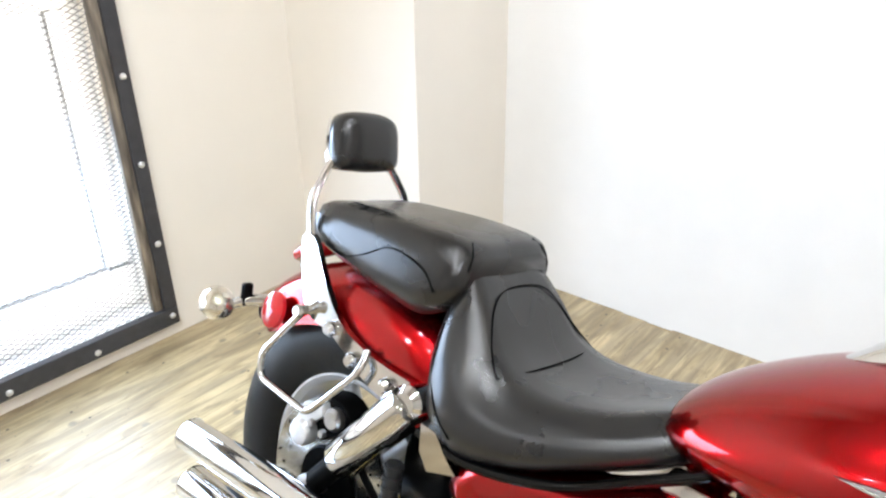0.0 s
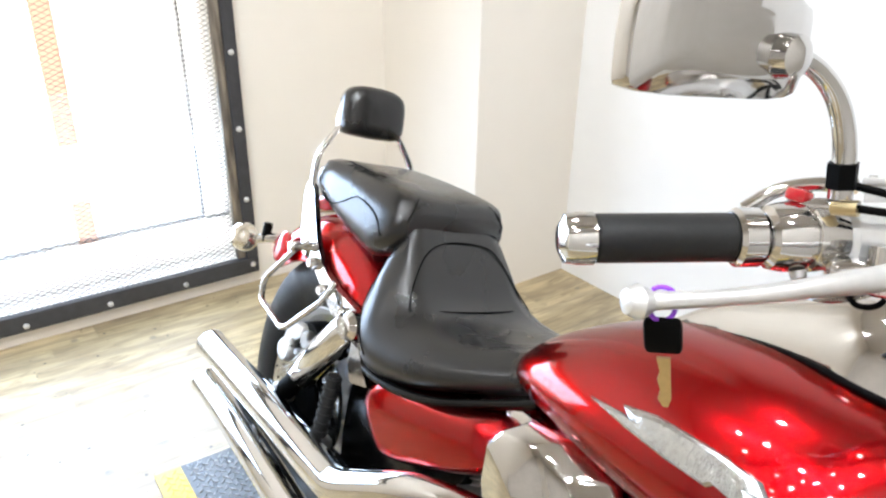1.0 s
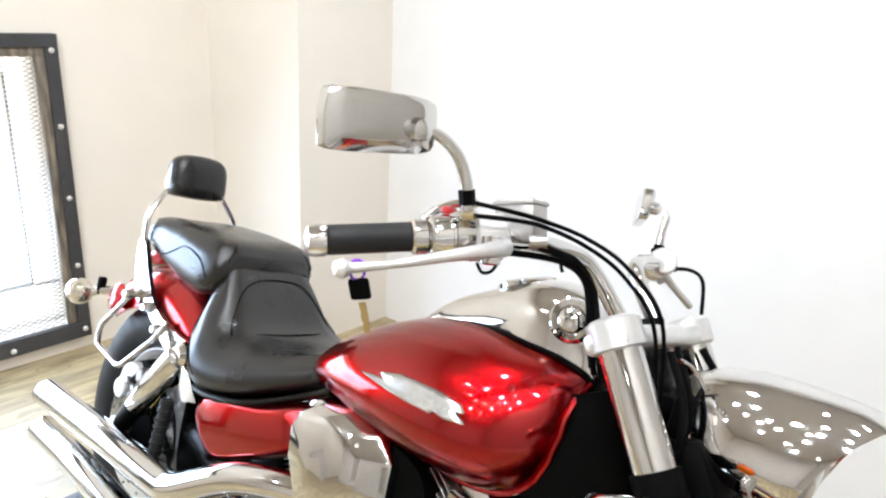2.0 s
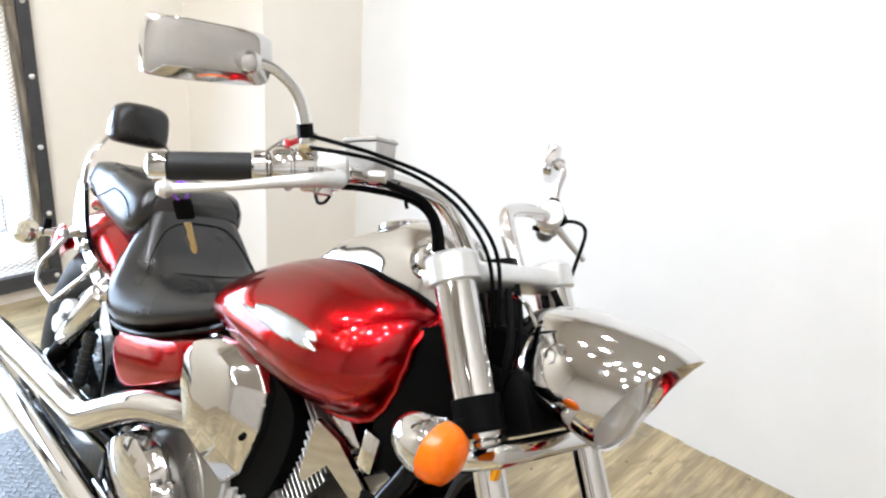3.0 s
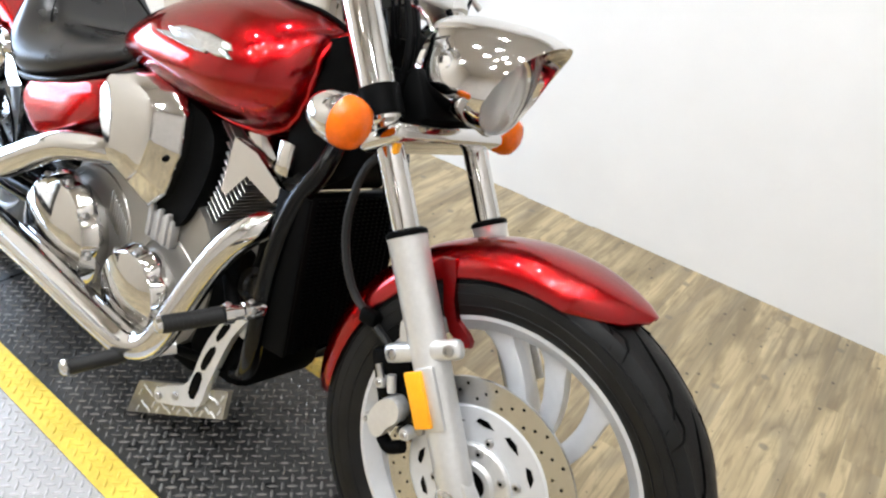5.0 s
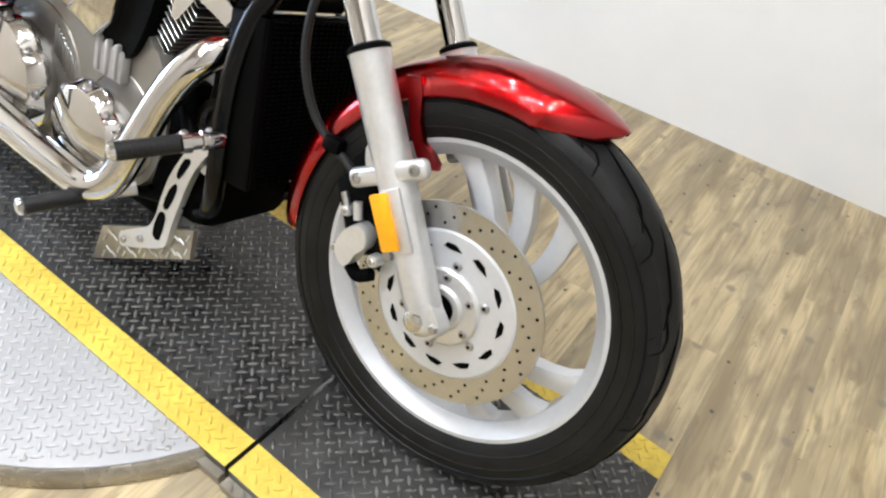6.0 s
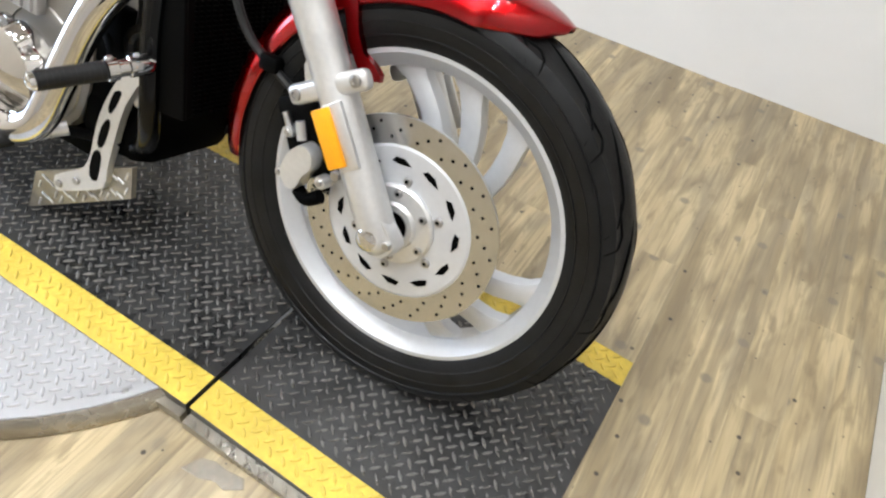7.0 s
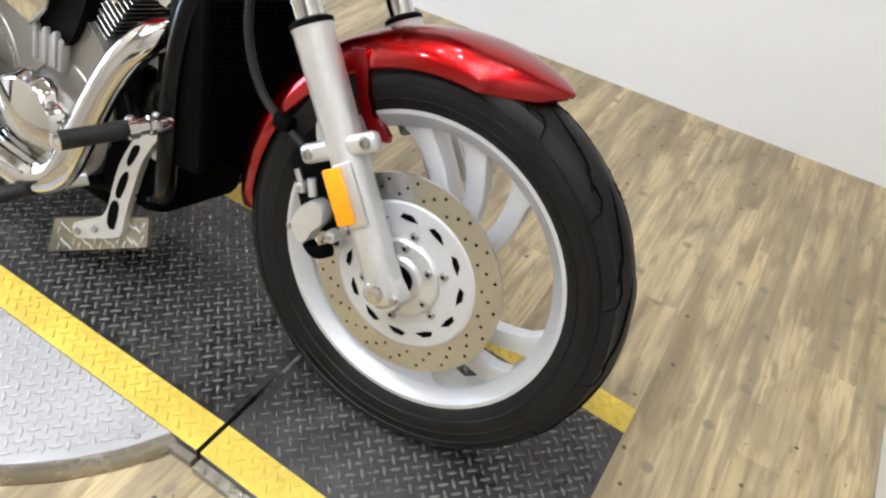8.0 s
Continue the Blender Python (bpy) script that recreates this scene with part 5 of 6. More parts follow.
for s in (-1, 1):
    out = rounded([(-1.706, 0.772), (-1.674, 0.776), (-1.648, 0.738), (-1.611, 0.684), (-1.562, 0.643), (-1.483, 0.620), (-1.385, 0.612), (-1.372, 0.596), (-1.390, 0.576), (-1.435, 0.562), (-1.490, 0.570), (-1.557, 0.604), (-1.602, 0.624), (-1.660, 0.636), (-1.690, 0.690)], 3)
    rail = part("fender_strut", slab(out, s * 0.121, s * 0.134, 0.985), CHROME, bike, "broad chrome fender strut")
    for x, z in ((-1.592, 0.634), (-1.530, 0.600), (-1.444, 0.590)):
        part("strut_bolt", lathe([(0, 0.014), (0.012, 0.013), (0.018, 0.008)], V(x, s * 0.132, z), (0, s, 0), 16), CHROME, rail)
    part("strut_peg", lathe([(0, 0.010), (0.022, 0.010), (0.030, 0.012), (0.036, 0.008)], V(-1.655, s * 0.132, 0.648), (0, s, 0), 16), CHROME, rail, "chrome docking post")
    part("seat_bracket", slab([(-1.330, 0.590), (-1.324, 0.545), (-1.302, 0.520), (-1.248, 0.540), (-1.270, 0.556), (-1.300, 0.588)], s * 0.150, s * 0.178, 0.95), CHROME, rail, "chrome bracket at the seat's corner")
    c = V(-1.895, s * 0.165, 0.580)
    ri = part("rear_indicator", lathe([(-0.042, 0.004), (-0.038, 0.016), (-0.024, 0.028), (-0.006, 0.034), (0.008, 0.034), (0.026, 0.022), (0.038, 0.010)], c, (-1, -0.2 * s, 0), 28), CLEARCAP, bike, "clear round rear indicator on a stalk")
    part("indicator_stalk", tube([c + V(0.02, -s * 0.01, 0), V(-1.840, s * 0.130, 0.600), V(-1.79, s * 0.095, 0.612)], [0.010, 0.012, 0.014], 12, 4), CHROME, ri)
    part("stalk_bracket", box((-1.845, s * 0.135, 0.612), (0.016, 0.020, 0.045), bevel=0.004), SATIN, ri)
    part("side_reflector", lathe([(-0.010, 0.014), (0.0, 0.030), (0.006, 0.036), (0.012, 0.035), (0.018, 0.026), (0.021, 0.004)], V(-1.762, s * 0.122, 0.606), (-0.10, s, 0.25), 28), REDLENS, ri, "red round reflector")
tail = part("tail_lamp", loft([[V(x, w * math.cos(2 * math.pi * k / 20), z + h * math.sin(2 * math.pi * k / 20)) for k in range(20)] for x, w, h, z in ((-1.735, 0.02, 0.01, 0.745), (-1.760, 0.042, 0.022, 0.732), (-1.805, 0.046, 0.027, 0.712), (-1.840, 0.038, 0.022, 0.692), (-1.850, 0.022, 0.012, 0.684))]), REDLENS, bike, "red tail lamp")
part("plate_light_loop", tube([V(-1.86, -0.06, 0.60), V(-1.885, -0.065, 0.565), V(-1.865, -0.07, 0.545), V(-1.83, -0.07, 0.585)], 0.005, 8, 4), SATIN, bike, "black wire loop")
# saddlebag guard of bent chrome rod
for s in (-1, 1):
    g = [V(-1.640, s * 0.130, 0.665), V(-1.660, s * 0.150, 0.640), V(-1.722, s * 0.176, 0.545), V(-1.715, s * 0.178, 0.500), V(-1.565, s * 0.190, 0.498), V(-1.495, s * 0.155, 0.592), V(-1.500, s * 0.132, 0.628)]
    part("saddlebag_guard", tube(bent(g, 0.018), 0.0065, 10, 1), CHROME, bike, "bent chrome rod guard")
# shock absorbers
for s in (-1, 1):
    a, b = V(-1.372, s * 0.150, 0.598), V(-1.540, s * 0.162, 0.375)
    d = (b - a).normalized()
    sh = part("shock_absorber", lathe([(0.0, 0.018), (0.010, 0.034), (0.03, 0.037), (0.20, 0.036), (0.21, 0.03)], a, d, 28), CHROME, bike, "chrome covered shock absorber")
    part("shock_eye", lathe([(-0.022, 0.012), (-0.020, 0.026), (0.012, 0.028), (0.022, 0.018)], a, (0, s, 0), 24), CHROME, sh)
    part("shock_eye", lathe([(-0.02, 0.012), (-0.018, 0.022), (0.018, 0.022), (0.022, 0.012)], b + d * 0.02, (0, s, 0), 20), STEEL, sh)
    part("shock_body", tube([a + d * 0.15, b + d * 0.01], 0.022, 16, 1), SATIN, sh)
# passenger peg folded up, and dark frame behind
pg = part("passenger_peg", tube([V(-1.374, -0.165, 0.495), V(-1.368, -0.172, 0.370)], 0.0135, 14, 1), GRIP, bike, "black folded passenger peg")
for k in range(7):
    part("peg_rib", lathe([(-0.003, 0.0165), (0.003, 0.0165)], V(-1.374, -0.165, 0.495).lerp(V(-1.368, -0.172, 0.370), 0.06 + k * 0.14), (0.05, -0.06, -1), 14), GRIP, pg)
part("peg_hinge", box((-1.365, -0.165, 0.355), (0.035, 0.03, 0.035), bevel=0.006), STEEL, pg)
part("frame_plate", slab(rounded([(-1.407, 0.536), (-1.287, 0.581), (-1.126, 0.605), (-1.040, 0.483), (-1.072, 0.276), (-1.233, 0.208), (-1.385, 0.286)]), -0.085, -0.10, 0.95), BLACK, bike)
part("inner_fender", box((-1.255, 0, 0.457), (0.12, 0.16, 0.26), bevel=0.03), DARK, bike)

# red side covers
for s in (-1, 1):
    out = rounded([(-1.287, 0.503), (-1.260, 0.560), (-1.190, 0.583), (-1.062, 0.618), (-0.972, 0.649), (-0.940, 0.629), (-0.930, 0.588), (-0.977, 0.546), (-1.083, 0.487), (-1.168, 0.447), (-1.222, 0.447)], 3)
    sc = part("side_cover", slab(out, s * 0.105, s * 0.176, 0.72, steps=10), RED, bike, "glossy candy red side cover", angle=60)
    part("cover_trim", lathe([(0, 0.020), (0.006, 0.018), (0.008, 0.010)], V(-1.268, s * 0.140, 0.493), (-0.7, s, -0.2), 20), CHROME, sc)

# exhaust
up = [V(-1.870, -0.205, 0.312), V(-1.560, -0.210, 0.345), V(-1.270, -0.214, 0.370), V(-1.205, -0.214, 0.382), V(-1.150, -0.208, 0.415), V(-1.090, -0.200, 0.455), V(-1.035, -0.188, 0.484), V(-0.960, -0.168, 0.506), V(-0.880, -0.140, 0.520)]
upper = part("upper_exhaust", tube(up, [0.034, 0.035, 0.034, 0.034, 0.033, 0.031, 0.030, 0.029, 0.028], 24, 6), CHROME, bike, "long chrome exhaust pipe")
part("exhaust_tip", ring_lathe([(0.004, 0.027), (0.0, 0.033), (-0.004, 0.035), (-0.004, 0.027)], up[0], (1, 0, 0), 28), CHROME, upper)
# Dark disc paints the shade inside the pipe's mouth.
part("bore_shade_disc", lathe([(0.001, 0.028), (0.004, 0.028)], up[0] + V(-0.004, 0, 0), (1, 0, 0), 24), DARK, upper)
lo = [V(-1.835, -0.212, 0.226), V(-1.560, -0.214, 0.240), V(-1.120, -0.212, 0.232), V(-0.800, -0.205, 0.208), V(-0.705, -0.198, 0.204), V(-0.650, -0.188, 0.236), V(-0.621, -0.174, 0.312), V(-0.594, -0.158, 0.398), V(-0.564, -0.142, 0.468), V(-0.530, -0.120, 0.518), V(-0.512, -0.070, 0.545)]
lower_pipe = part("lower_exhaust", tube(lo, [0.034, 0.035, 0.034, 0.031, 0.029, 0.028, 0.028, 0.028, 0.029, 0.028, 0.025], 24, 6), CHROME, bike, "long chrome exhaust pipe")
part("exhaust_tip", ring_lathe([(0.004, 0.027), (0.0, 0.033), (-0.004, 0.035), (-0.004, 0.027)], lo[0], (1, 0, 0), 28), CHROME, lower_pipe)
# The lower mouth's shade is a dark disc as well.
part("bore_shade_disc", lathe([(0.001, 0.028), (0.004, 0.028)], lo[0] + V(-0.004, 0, 0), (1, 0, 0), 24), DARK, lower_pipe)
part("heat_shield_seam", tube([p + V(0, -0.028, 0.016) for p in lo[2:5]], 0.003, 6, 4), STEEL, lower_pipe)

# engine
case = rounded([(-1.115, 0.337), (-1.083, 0.451), (-0.988, 0.505), (-0.872, 0.487), (-0.788, 0.510), (-0.685, 0.492), (-0.613, 0.413), (-0.613, 0.292), (-0.664, 0.199), (-0.809, 0.173), (-1.019, 0.175), (-1.094, 0.234)], 3)
engine = part("crankcase", slab(case, 0.10, -0.115, 0.97, steps=5), GREYCASE, bike, "satin grey engine crankcase")
part("crankcase_sump", box((-0.851, 0, 0.182), (0.44, 0.18, 0.10), bevel=0.03), DARK, engine)
def cover(c, R, depth, parent, label, lobes=9):
    """A chrome cover: a shallow dished face, a bevelled flank cut into lobes with a bolt between each two, and a step behind."""
    prof = [(0.0, 0.80, 0), (0.34, 0.84, 0), (0.40, 0.93, 0.4), (0.46, 0.99, 1), (0.62, 1.0, 1), (0.68, 0.985, 1), (0.94, 0.88, 0.7), (0.99, 0.855, 0.3), (1.01, 0.83, 0), (1.09, 0.55, 0), (1.14, 0.28, 0), (1.16, 0.02, 0)]
    rings = []
    for a, k, cut in prof:
        ring = []
        for j in range(lobes * 12):
            q = 2 * math.pi * j / (lobes * 12)
            u = abs((j % 12) - 6) / 6
            dent = 1 - cut * 0.075 * max(0.0, u - 0.45) / 0.55
            ring.append(V(c[0] + R * k * dent * math.cos(q), c[1] - depth * a, c[2] + R * k * dent * math.sin(q)))
        rings.append(ring)
    cv = part("round_engine_cover", loft(rings), CHROME, parent, label, angle=16)
    for k in range(lobes):
        q = 2 * math.pi * k / lobes
        part("cover_bolt", lathe([(0, 0.0065), (0.006, 0.0065), (0.009, 0.005), (0.0075, 0.003)], V(c[0] + R * 0.90 * math.cos(q), c[1] - depth * 0.78, c[2] + R * 0.90 * math.sin(q)), (0.25 * math.cos(q), -1, 0.25 * math.sin(q)), 10), STEEL, cv)
    return cv
cover((-1.056, -0.112, 0.278), 0.140, 0.066, engine, "round chrome clutch cover")
part("cover_backing", ring_lathe([(0.0, 0.128), (0.026, 0.138), (0.030, 0.135), (0.030, 0.122), (0.0, 0.122)], (-1.005, -0.088, 0.310), (0, -1, 0), 48), GREYCASE, engine)
cover((-0.778, -0.112, 0.270), 0.101, 0.062, engine, "round chrome generator cover", 8)
part("cover_backing", ring_lathe([(0.0, 0.098), (0.026, 0.106), (0.030, 0.103), (0.030, 0.092), (0.0, 0.092)], (-0.745, -0.088, 0.298), (0, -1, 0), 48), GREYCASE, engine)
# A black disc paints the shade of the gap behind the clutch cover.
part("recess_shade_disc", lathe([(0, 0.121), (0.024, 0.121)], (-1.005, -0.090, 0.310), (0, -1, 0), 40), SATIN, engine, "black disc for the shaded recess behind the clutch cover")
for k in range(9):
    part("recess_rib", box((-0.955 + k * 0.0085, -0.117, 0.385 - k * 0.006), (0.003, 0.006, 0.060), bevel=0.001, seg=1), STEEL, engine)
# Same black disc for the shaded gap behind the generator cover.
part("recess_shade_disc", lathe([(0, 0.091), (0.024, 0.091)], (-0.745, -0.090, 0.298), (0, -1, 0), 40), SATIN, engine, "black disc for the shaded recess behind the generator cover")
part("case_badge", box((-0.768, -0.126, 0.414), (0.082, 0.022, 0.060), bevel=0.006), CASTGREY, engine, "ribbed alloy boss")
for k in (-1, 0, 1):
    part("case_rib", box((-0.766 + k * 0.026, -0.137, 0.422), (0.009, 0.012, 0.066), bevel=0.003), CASTGREY, engine)

def cylinder(base, top, name):
    d = (top - base).normalized()
    cyl = part(name, tube([base, top], 0.058, 24, 1), DARK, bike, "black finned engine cylinder")
    L = (top - base).length
    side = V(0, 1, 0)
    fwd = d.cross(side).normalized()
    m = Matrix((fwd, side, d)).transposed().to_4x4()
    for k in range(22):
        c = base + d * (L * (0.14 + 0.84 * k / 21))
        part("cooling_fin", at(Matrix.Translation(c) @ m, box((0, 0, 0), (0.150 - 0.02 * (k > 18), 0.205, 0.0030), bevel=0.001, seg=1)), STEEL, cyl, smooth=False)
    part("cylinder_head", at(Matrix.Translation(top + d * 0.025) @ m, box((0, 0, 0), (0.135, 0.19, 0.06), bevel=0.018)), CHROME, cyl, "chrome rocker cover")
    return cyl
cylinder(V(-0.809, 0, 0.387), V(-0.631, 0, 0.635), "front_cylinder")
cylinder(V(-0.882, 0, 0.385), V(-1.003, 0, 0.602), "rear_cylinder")

# air cleaner: chrome teardrop on a black body
airo = rounded([(-0.925, 0.580), (-0.935, 0.630), (-0.915, 0.670), (-0.85, 0.692), (-0.76, 0.688), (-0.708, 0.660), (-0.698, 0.60), (-0.715, 0.53), (-0.750, 0.462), (-0.795, 0.445), (-0.855, 0.465), (-0.905, 0.520)], 3)
facet = [(-0.930, 0.572), (-0.942, 0.640), (-0.915, 0.682), (-0.842, 0.696), (-0.770, 0.684), (-0.732, 0.650), (-0.728, 0.580), (-0.752, 0.490), (-0.792, 0.448), (-0.868, 0.478)]
rings = []
for y, k, dx, dz in ((-0.126, 0.985, 0, 0), (-0.130, 1.0, 0, 0), (-0.146, 1.0, 0, 0), (-0.151, 0.985, 0, 0), (-0.176, 0.77, -0.030, 0.008), (-0.180, 0.73, -0.031, 0.008), (-0.185, 0.45, -0.031, 0.008), (-0.187, 0.2, -0.031, 0.008)):
    rings.append([V(-0.815 + (x + 0.815) * k + dx, y - (0.010 if k < 0.8 and x < -0.85 else 0), 0.580 + (z - 0.580) * k + dz) for x, z in facet])
bm = loft(rings)
bmesh.ops.bevel(bm, geom=[e for e in bm.edges if e.calc_length() > 0.012 and abs((e.verts[0].co.y + e.verts[1].co.y) / 2) < 0.179], offset=0.004, segments=3, affect="EDGES", profile=0.5)
air = part("air_cleaner_cover", bm, CHROME, bike, "faceted chrome air cleaner cover", angle=28)
airb = [(-0.774 + (x + 0.81) * 0.97, 0.580 + (z - 0.60) * 0.99) for x, z in airo]
part("air_cleaner_body", slab(airb, -0.035, -0.131, 1.0, steps=2), SATIN, air, "black air cleaner body")
part("cover_screw", lathe([(0, 0.006), (0.006, 0.0055), (0.008, 0.003)], V(-0.752, -0.160, 0.562), (0.6, -1, 0), 14), DARK, air)
part("chrome_bracket", slab([(-0.641, 0.647), (-0.648, 0.540), (-0.632, 0.538), (-0.590, 0.592), (-0.514, 0.570), (-0.494, 0.598), (-0.579, 0.640)], -0.100, -0.112, 0.98), CHROME, bike, "chrome head bracket")
part("chrome_bracket", box((-0.516, -0.10, 0.653), (0.035, 0.02, 0.060), bevel=0.004), CHROME, bike)
part("intake_cover", box((-0.951, -0.09, 0.644), (0.075, 0.07, 0.05), bevel=0.01), CHROME, bike, "chrome cover under the tank")

# frame and radiator
for s in (-1, 1):
    part("frame_downtube", tube([V(-0.46, s * 0.035, 0.86), V(-0.440, s * 0.06, 0.76), V(-0.430, s * 0.10, 0.672), V(-0.454, s * 0.122, 0.591), V(-0.467, s * 0.128, 0.469), V(-0.461, s * 0.128, 0.327), V(-0.474, s * 0.115, 0.262), V(-0.520, s * 0.095, 0.225), V(-0.62, s * 0.085, 0.195), V(-1.05, s * 0.085, 0.170)], 0.018, 16, 5), BLACK, bike, "gloss black frame tube")
    part("frame_backbone", tube([V(-0.450, s * 0.05, 0.839), V(-0.757, s * 0.07, 0.673), V(-1.126, s * 0.09, 0.584)], 0.018, 12, 3), BLACK, bike)
rm = Matrix.Translation((-0.430, 0, 0.472)) @ pose(0, 0, 0, 0, -6, 0)
rad = part("radiator", at(rm, box((0, 0, 0), (0.040, 0.235, 0.290), bevel=0.008)), SATIN, bike, "black radiator")
copies("core_fin", box((0, 0, 0), (0.006, 0.205, 0.0018)), DARK, rad, [rm @ Matrix.Translation((0.022, 0, -0.136 + k * 0.0078)) for k in range(36)])
copies("core_tube", box((0, 0, 0), (0.008, 0.002, 0.28)), DARK, rad, [rm @ Matrix.Translation((0.022, -0.098 + k * 0.014, 0)) for k in range(15)])
for s in (-1, 1):
    part("radiator_side_panel", at(rm, box((-0.012, s * 0.122, 0), (0.075, 0.010, 0.285), bevel=0.004)), SATIN, rad)
# Dark block added to fill the black gap and hide the tubes' bends.
part("dark_gap_block", box((-0.572, 0, 0.248), (0.17, 0.230, 0.12), bevel=0.035), DARK, bike)
part("rectifier", box((-0.603, -0.09, 0.353), (0.09, 0.04, 0.20), bevel=0.01), DARK, bike)

horn = part("horn", lathe([(0, 0.030), (0.004, 0.043), (0.016, 0.046), (0.022, 0.043), (0.024, 0.030), (0.020, 0.024), (0.026, 0.004)], V(-0.520, -0.075, 0.400), (0.25, -1, 0), 28), BLACK, bike, "glossy black horn")
part("horn_bracket", box((-0.505, -0.080, 0.452), (0.020, 0.006, 0.050), bevel=0.002), STEEL, horn)
part("coolant_hose", tube([V(-0.462, -0.085, 0.330), V(-0.500, -0.104, 0.320), V(-0.545, -0.108, 0.345), V(-0.590, -0.100, 0.400)], 0.014, 14, 5), SATIN, bike, "black coolant hose")
part("hose_clamp", ring_lathe([(-0.005, 0.0142), (-0.005, 0.0162), (0.005, 0.0162), (0.005, 0.0142)], V(-0.505, -0.105, 0.321), (-1, -0.3, 0.1), 20), ALLOY, bike, "bright hose clamp")
part("wiring_loom", tube([V(-0.490, -0.110, 0.560), V(-0.515, -0.108, 0.500), V(-0.530, -0.096, 0.450), V(-0.550, -0.092, 0.380)], 0.006, 10, 5), SATIN, bike, "black wiring loom")

# foot controls
peg = part("rider_footpeg", tube([V(-0.728, -0.298, 0.166), V(-0.700, -0.205, 0.186)], 0.0155, 18, 1), GRIP, bike, "black rubber footpeg")
part("peg_end", lathe([(0, 0.014), (0.004, 0.016), (0.010, 0.014), (0.014, 0.006)], V(-0.728, -0.298, 0.166), (-0.28, -0.93, -0.2), 18), CHROME, peg, "chrome peg end")
part("peg_arm", tube([V(-0.705, -0.195, 0.184), V(-0.659, -0.125, 0.205)], 0.0135, 14, 1), ALLOY, peg, "ribbed alloy peg arm")
for k in range(6):
    p = V(-0.705, -0.195, 0.184).lerp(V(-0.659, -0.125, 0.205), 0.1 + k * 0.11)
    part("peg_rib", lathe([(-0.002, 0.0150), (0.002, 0.0150)], p, (0.5, 0.82, 0.22), 14), STEEL, peg)
PO, PI = V(-0.476, -0.318, 0.394), V(-0.424, -0.164, 0.422)
PA = (PI - PO).normalized()
pedal = part("brake_pedal", lathe([(0.0, 0.0125), (0.002, 0.0145), (0.094, 0.0145), (0.096, 0.0125)], PO, PA, 20), GRIP, bike, "black rubber brake pedal")
for k in range(11):
    part("pedal_rib", lathe([(0.006 + k * 0.008, 0.0150), (0.010 + k * 0.008, 0.0150)], PO, PA, 16), GRIP, pedal)
part("pedal_end", lathe([(-0.010, 0.007), (-0.007, 0.0125), (0.0, 0.0135)], PO, PA, 16), CHROME, pedal)
part("pedal_clamp", lathe([(0.096, 0.011), (0.097, 0.017), (0.112, 0.017), (0.114, 0.013), (0.128, 0.013), (0.130, 0.016), (0.160, 0.016), (0.166, 0.012)], PO, PA, 18), CHROME, pedal, "chrome pedal clamp")
part("clamp_bolt", bolt(PO.lerp(PI, 0.64) + V(-0.002, -0.004, 0.014), (0, -0.3, 1), 0.006, 0.006), STEEL, pedal)
part("clamp_bolt", bolt(PO.lerp(PI, 0.88) + V(-0.002, -0.004, 0.013), (0, -0.3, 1), 0.005, 0.005), STEEL, pedal)
arm = rounded([(-0.470, 0.385), (-0.478, 0.365), (-0.506, 0.316), (-0.525, 0.253), (-0.542, 0.180), (-0.550, 0.136), (-0.600, 0.106), (-0.652, 0.080), (-0.676, 0.072), (-0.681, 0.098), (-0.640, 0.128), (-0.602, 0.154), (-0.586, 0.188), (-0.580, 0.222), (-0.566, 0.276), (-0.541, 0.330), (-0.510, 0.375)], 2)
pa = part("pedal_arm", slab(arm, -0.122, -0.136, 0.985), ALLOY, pedal, "slotted alloy pedal arm")
for pts in ([(-0.518, 0.333), (-0.522, 0.317), (-0.539, 0.286), (-0.546, 0.294), (-0.533, 0.328)], [(-0.546, 0.273), (-0.540, 0.262), (-0.556, 0.215), (-0.569, 0.217), (-0.560, 0.253)], [(-0.570, 0.204), (-0.558, 0.195), (-0.567, 0.143), (-0.586, 0.147), (-0.581, 0.188)]):
    # Dark patch on the arm in place of a shaded open slot.
    part("arm_slot_shade", slab(rounded(pts, 2), -0.128, -0.1372, 1.0, steps=1), DARK, pa)
for x, z in ((-0.664, 0.092), (-0.617, 0.120)):
    part("arm_bolt", bolt(V(x, -0.135, z), (0, -1, 0), 0.0075, 0.007, 8), STEEL, pa)
plate = part("control_plate", slab([(-0.775, -0.020), (-0.752, 0.072), (-0.62, 0.140), (-0.497, 0.199), (-0.495, 0.137)], -0.112, -0.122, 0.995, steps=1), GREYPLATE, bike, "grey tread-plate control bracket")
for j in range(4):
    for k in range(8):
        u, v = 0.10 + k * 0.115, 0.14 + j * 0.24
        x = -0.765 + 0.268 * u
        lo_z, hi_z = -0.014 + 0.151 * u, 0.070 + 0.127 * u
        part("tread_lug", box((0, 0, 0), (0.018, 0.003, 0.0045), m=Matrix.Translation((x + 0.015 * (j % 2), -0.1232, lo_z + (hi_z - lo_z) * v)) @ pose(0, 0, 0, 0, 20 if (j + k) % 2 else -70, 0), bevel=0.001, seg=1), ALLOY, plate)
part("pedal_linkage", tube([V(-0.664, -0.115, 0.194), V(-0.582, -0.115, 0.218), V(-0.531, -0.12, 0.235)], 0.010, 10, 3), SATIN, bike)
part("side_stand", tube([V(-0.726, 0.13, 0.146), V(-0.80, 0.24, 0.04), V(-0.83, 0.30, -0.075)], 0.013, 12, 3), BLACK, bike, "black side stand")

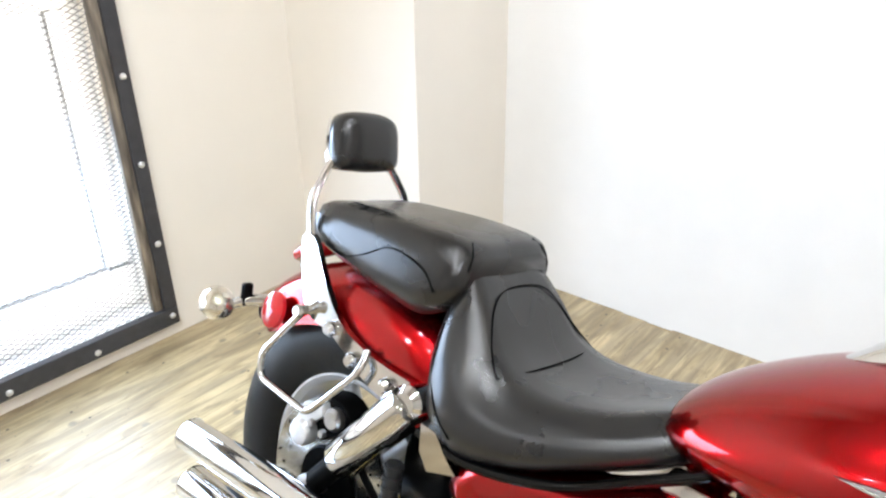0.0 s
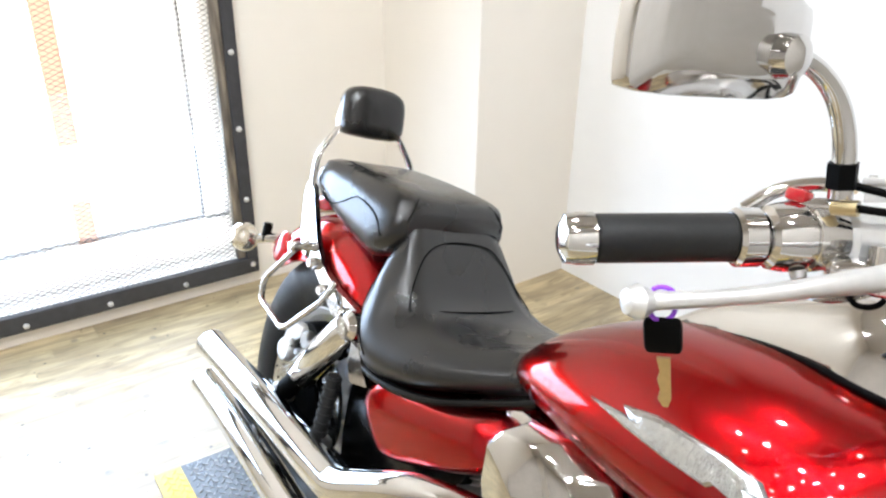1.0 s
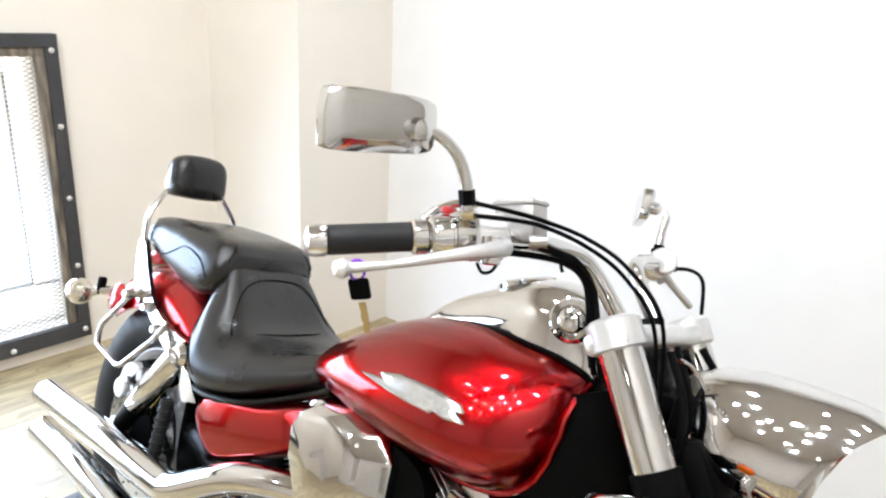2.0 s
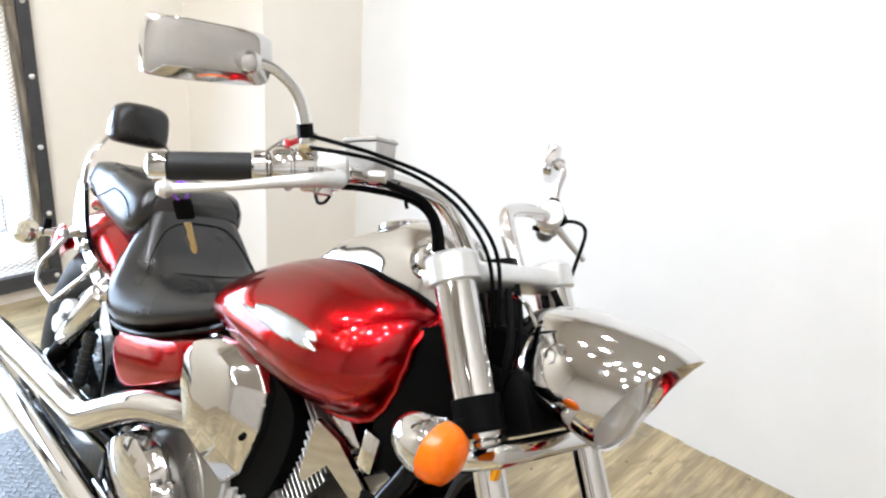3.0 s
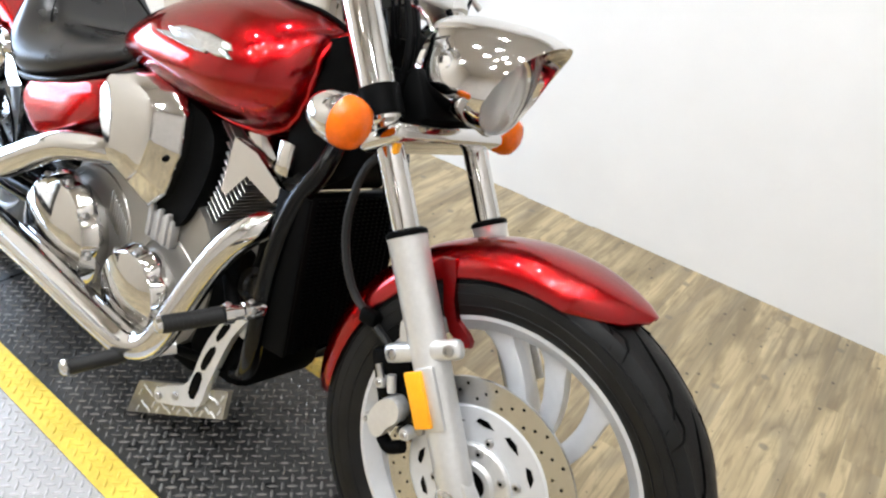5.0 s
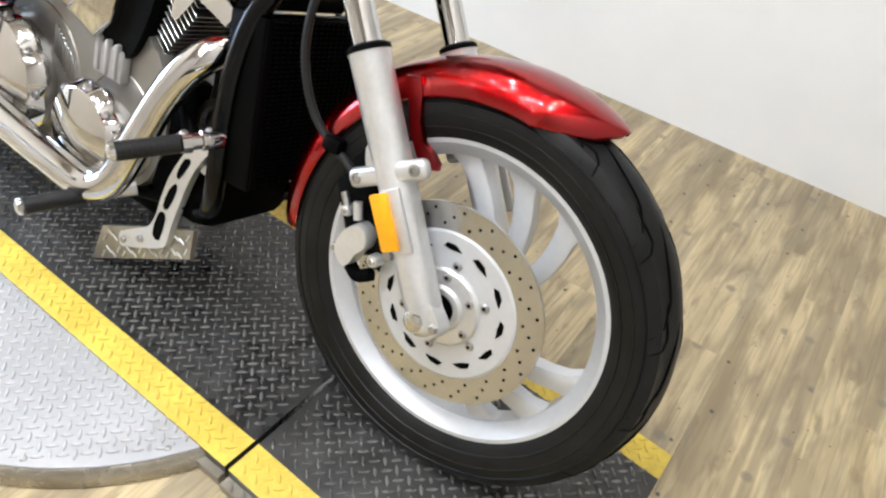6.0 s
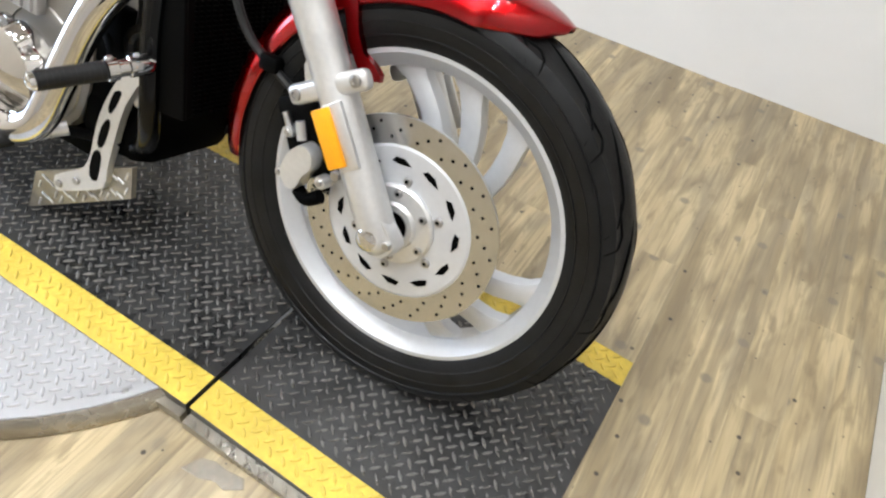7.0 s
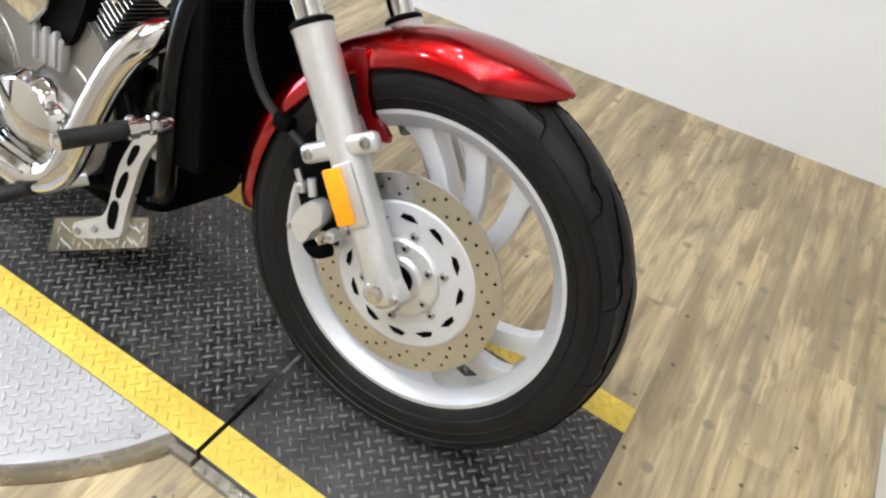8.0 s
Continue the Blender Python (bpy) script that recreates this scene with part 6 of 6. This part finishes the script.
# ==== key hanging from the lever ====
KEY = Matrix.Translation((0, 0, 0.02)) @ pose(0, 0, 0, -17, 0, -1.8) @ V(-0.600, -0.455, 0.997)
key = thing("ignition_key", Matrix.Translation(KEY) @ pose(0, 0, 0, 4, -9, 34), "black-headed ignition key hanging by a purple tie", "key")
part("key_head", box((0, 0, -0.030), (0.024, 0.008, 0.026), bevel=0.004), SATIN, key, "black plastic key head")
part("key_blade", slab([(-0.0042, -0.047), (0.0042, -0.047), (0.0042, -0.080), (0.002, -0.086), (-0.001, -0.086), (-0.0042, -0.080), (-0.0025, -0.072), (-0.0042, -0.064), (-0.0025, -0.058)], -0.0012, 0.0012, 1.0, steps=1), BRASS, key, "brass key blade")
part("cable_tie", tube([V(0, 0, -0.021), V(0.007, 0.003, -0.014), V(0.006, 0.008, -0.002), V(-0.005, 0.007, 0.0), V(-0.007, -0.001, -0.013), V(0, 0, -0.021)], 0.0016, 8, 5), PURPLE, key, "purple plastic tie")

# ==== ceiling spotlights ====
def spotlight(x, y, flood):
    """A can with a glowing bulb; the flood lamps throw most of the room's light."""
    lampo = thing("ceiling_spotlight", pose(x, y, HIGH - 0.30), "white ceiling spotlight with a bright bulb", "ceiling lamp", "spotlights on the ceiling")
    part("lamp_can", lathe([(0.0, 0.055), (0.01, 0.060), (0.10, 0.055), (0.14, 0.035), (0.15, 0.012), (0.30, 0.012)], (0, 0, 0), (0, 0, 1), 24), WHITE, lampo)
    part("bulb", lathe([(-0.004, 0.044), (0.006, 0.046)], (0, 0, 0), (0, 0, 1), 24), BULB, lampo, "glowing bulb")
    if flood:
        area_lamp("spot_glow", pose(x, y, HIGH - 0.312), 0.086, 0.086, LAMP_WATTS, (0.895, 0.965, 1.05), True)


for x, y in ((0.20, -0.10), (-0.95, -1.05), (-0.55, -0.75), (-1.25, 0.4), (-0.15, -1.0), (-1.65, -0.55), (-1.2, -0.45), (-2.4, -2.1), (-1.2, -2.1), (-0.3, -1.7), (0.5, -1.35), (0.30, -0.75), (-0.4, -3.0)):
    spotlight(x, y, True)
for x, y in ((-0.78, -1.42), (-1.15, -1.35), (-0.35, -1.15), (-1.45, -1.10), (-0.20, -0.45), (0.5, -3.3), (-0.35, 0.45), (0.25, 0.55), (-0.60, -2.40)):
    spotlight(x, y, False)

# ==== torn film on the planks beside the ramp ====
film_out = [(-0.146, -0.330), (-0.132, -0.300), (-0.108, -0.292), (-0.083, -0.294), (-0.052, -0.289), (-0.040, -0.304), (-0.066, -0.322), (-0.088, -0.318), (-0.110, -0.328)]
cx, cy = sum(p[0] for p in film_out) / len(film_out), sum(p[1] for p in film_out) / len(film_out)
bm = loft([[V(x - cx, y - cy, 0.0004) for x, y in film_out], [V(x - cx, y - cy, 0.0012) for x, y in film_out], [V((x - cx) * 0.93, (y - cy) * 0.93, 0.0016) for x, y in film_out]])
film_piece = finish("tape_scrap", bm, plain("dirty_clear_tape", (0.25, 0.215, 0.16), 0.22, 0, 0, 0.25, 60, 0.3, 120, rough_var=0.1), smooth=False)
film_piece.location = (cx, cy, 0.0)
tagged(film_piece, "torn scrap of dirty clear tape stuck on the planks", "tape")

# ==== floor planks, laid across the lift ====
PW, PL = 0.095, 1.22
pverts = {}


def plank_mesh(length):
    key_l = round(length, 2)
    if key_l not in pverts:
        bm = bmesh.new()
        g, z1, b = 0.0001, 0.0, 0.0002
        x1, y1 = PW - g, length - g
        lo = [bm.verts.new(p) for p in ((g, g, -0.005), (x1, g, -0.005), (x1, y1, -0.005), (g, y1, -0.005))]
        md = [bm.verts.new(p) for p in ((g, g, -b * 0.6), (x1, g, -b * 0.6), (x1, y1, -b * 0.6), (g, y1, -b * 0.6))]
        hi = [bm.verts.new(p) for p in ((g + b, g + b, z1), (x1 - b, g + b, z1), (x1 - b, y1 - b, z1), (g + b, y1 - b, z1))]
        for a, c in ((lo, md), (md, hi)):
            for k in range(4):
                bm.faces.new((a[k], a[(k + 1) % 4], c[(k + 1) % 4], c[k]))
        bm.faces.new(hi)
        me = bpy.data.meshes.new("plank")
        bm.to_mesh(me)
        bm.free()
        me.materials.append(PLANK)
        pverts[key_l] = me
    return pverts[key_l]


rng = random.Random(5)
i, x = 0, REAR
while x < FRONT:
    y = NEAR - rng.random() * PL
    while y < SIDE:
        y0, y1 = max(y, NEAR), min(y + PL, SIDE)
        if y1 - y0 > 0.05:
            ob = new("plank", plank_mesh(y1 - y0))
            ob.location = (x, y0, 0.0)
            ob.parent = floor
        y += PL
    x += PW
    i += 1
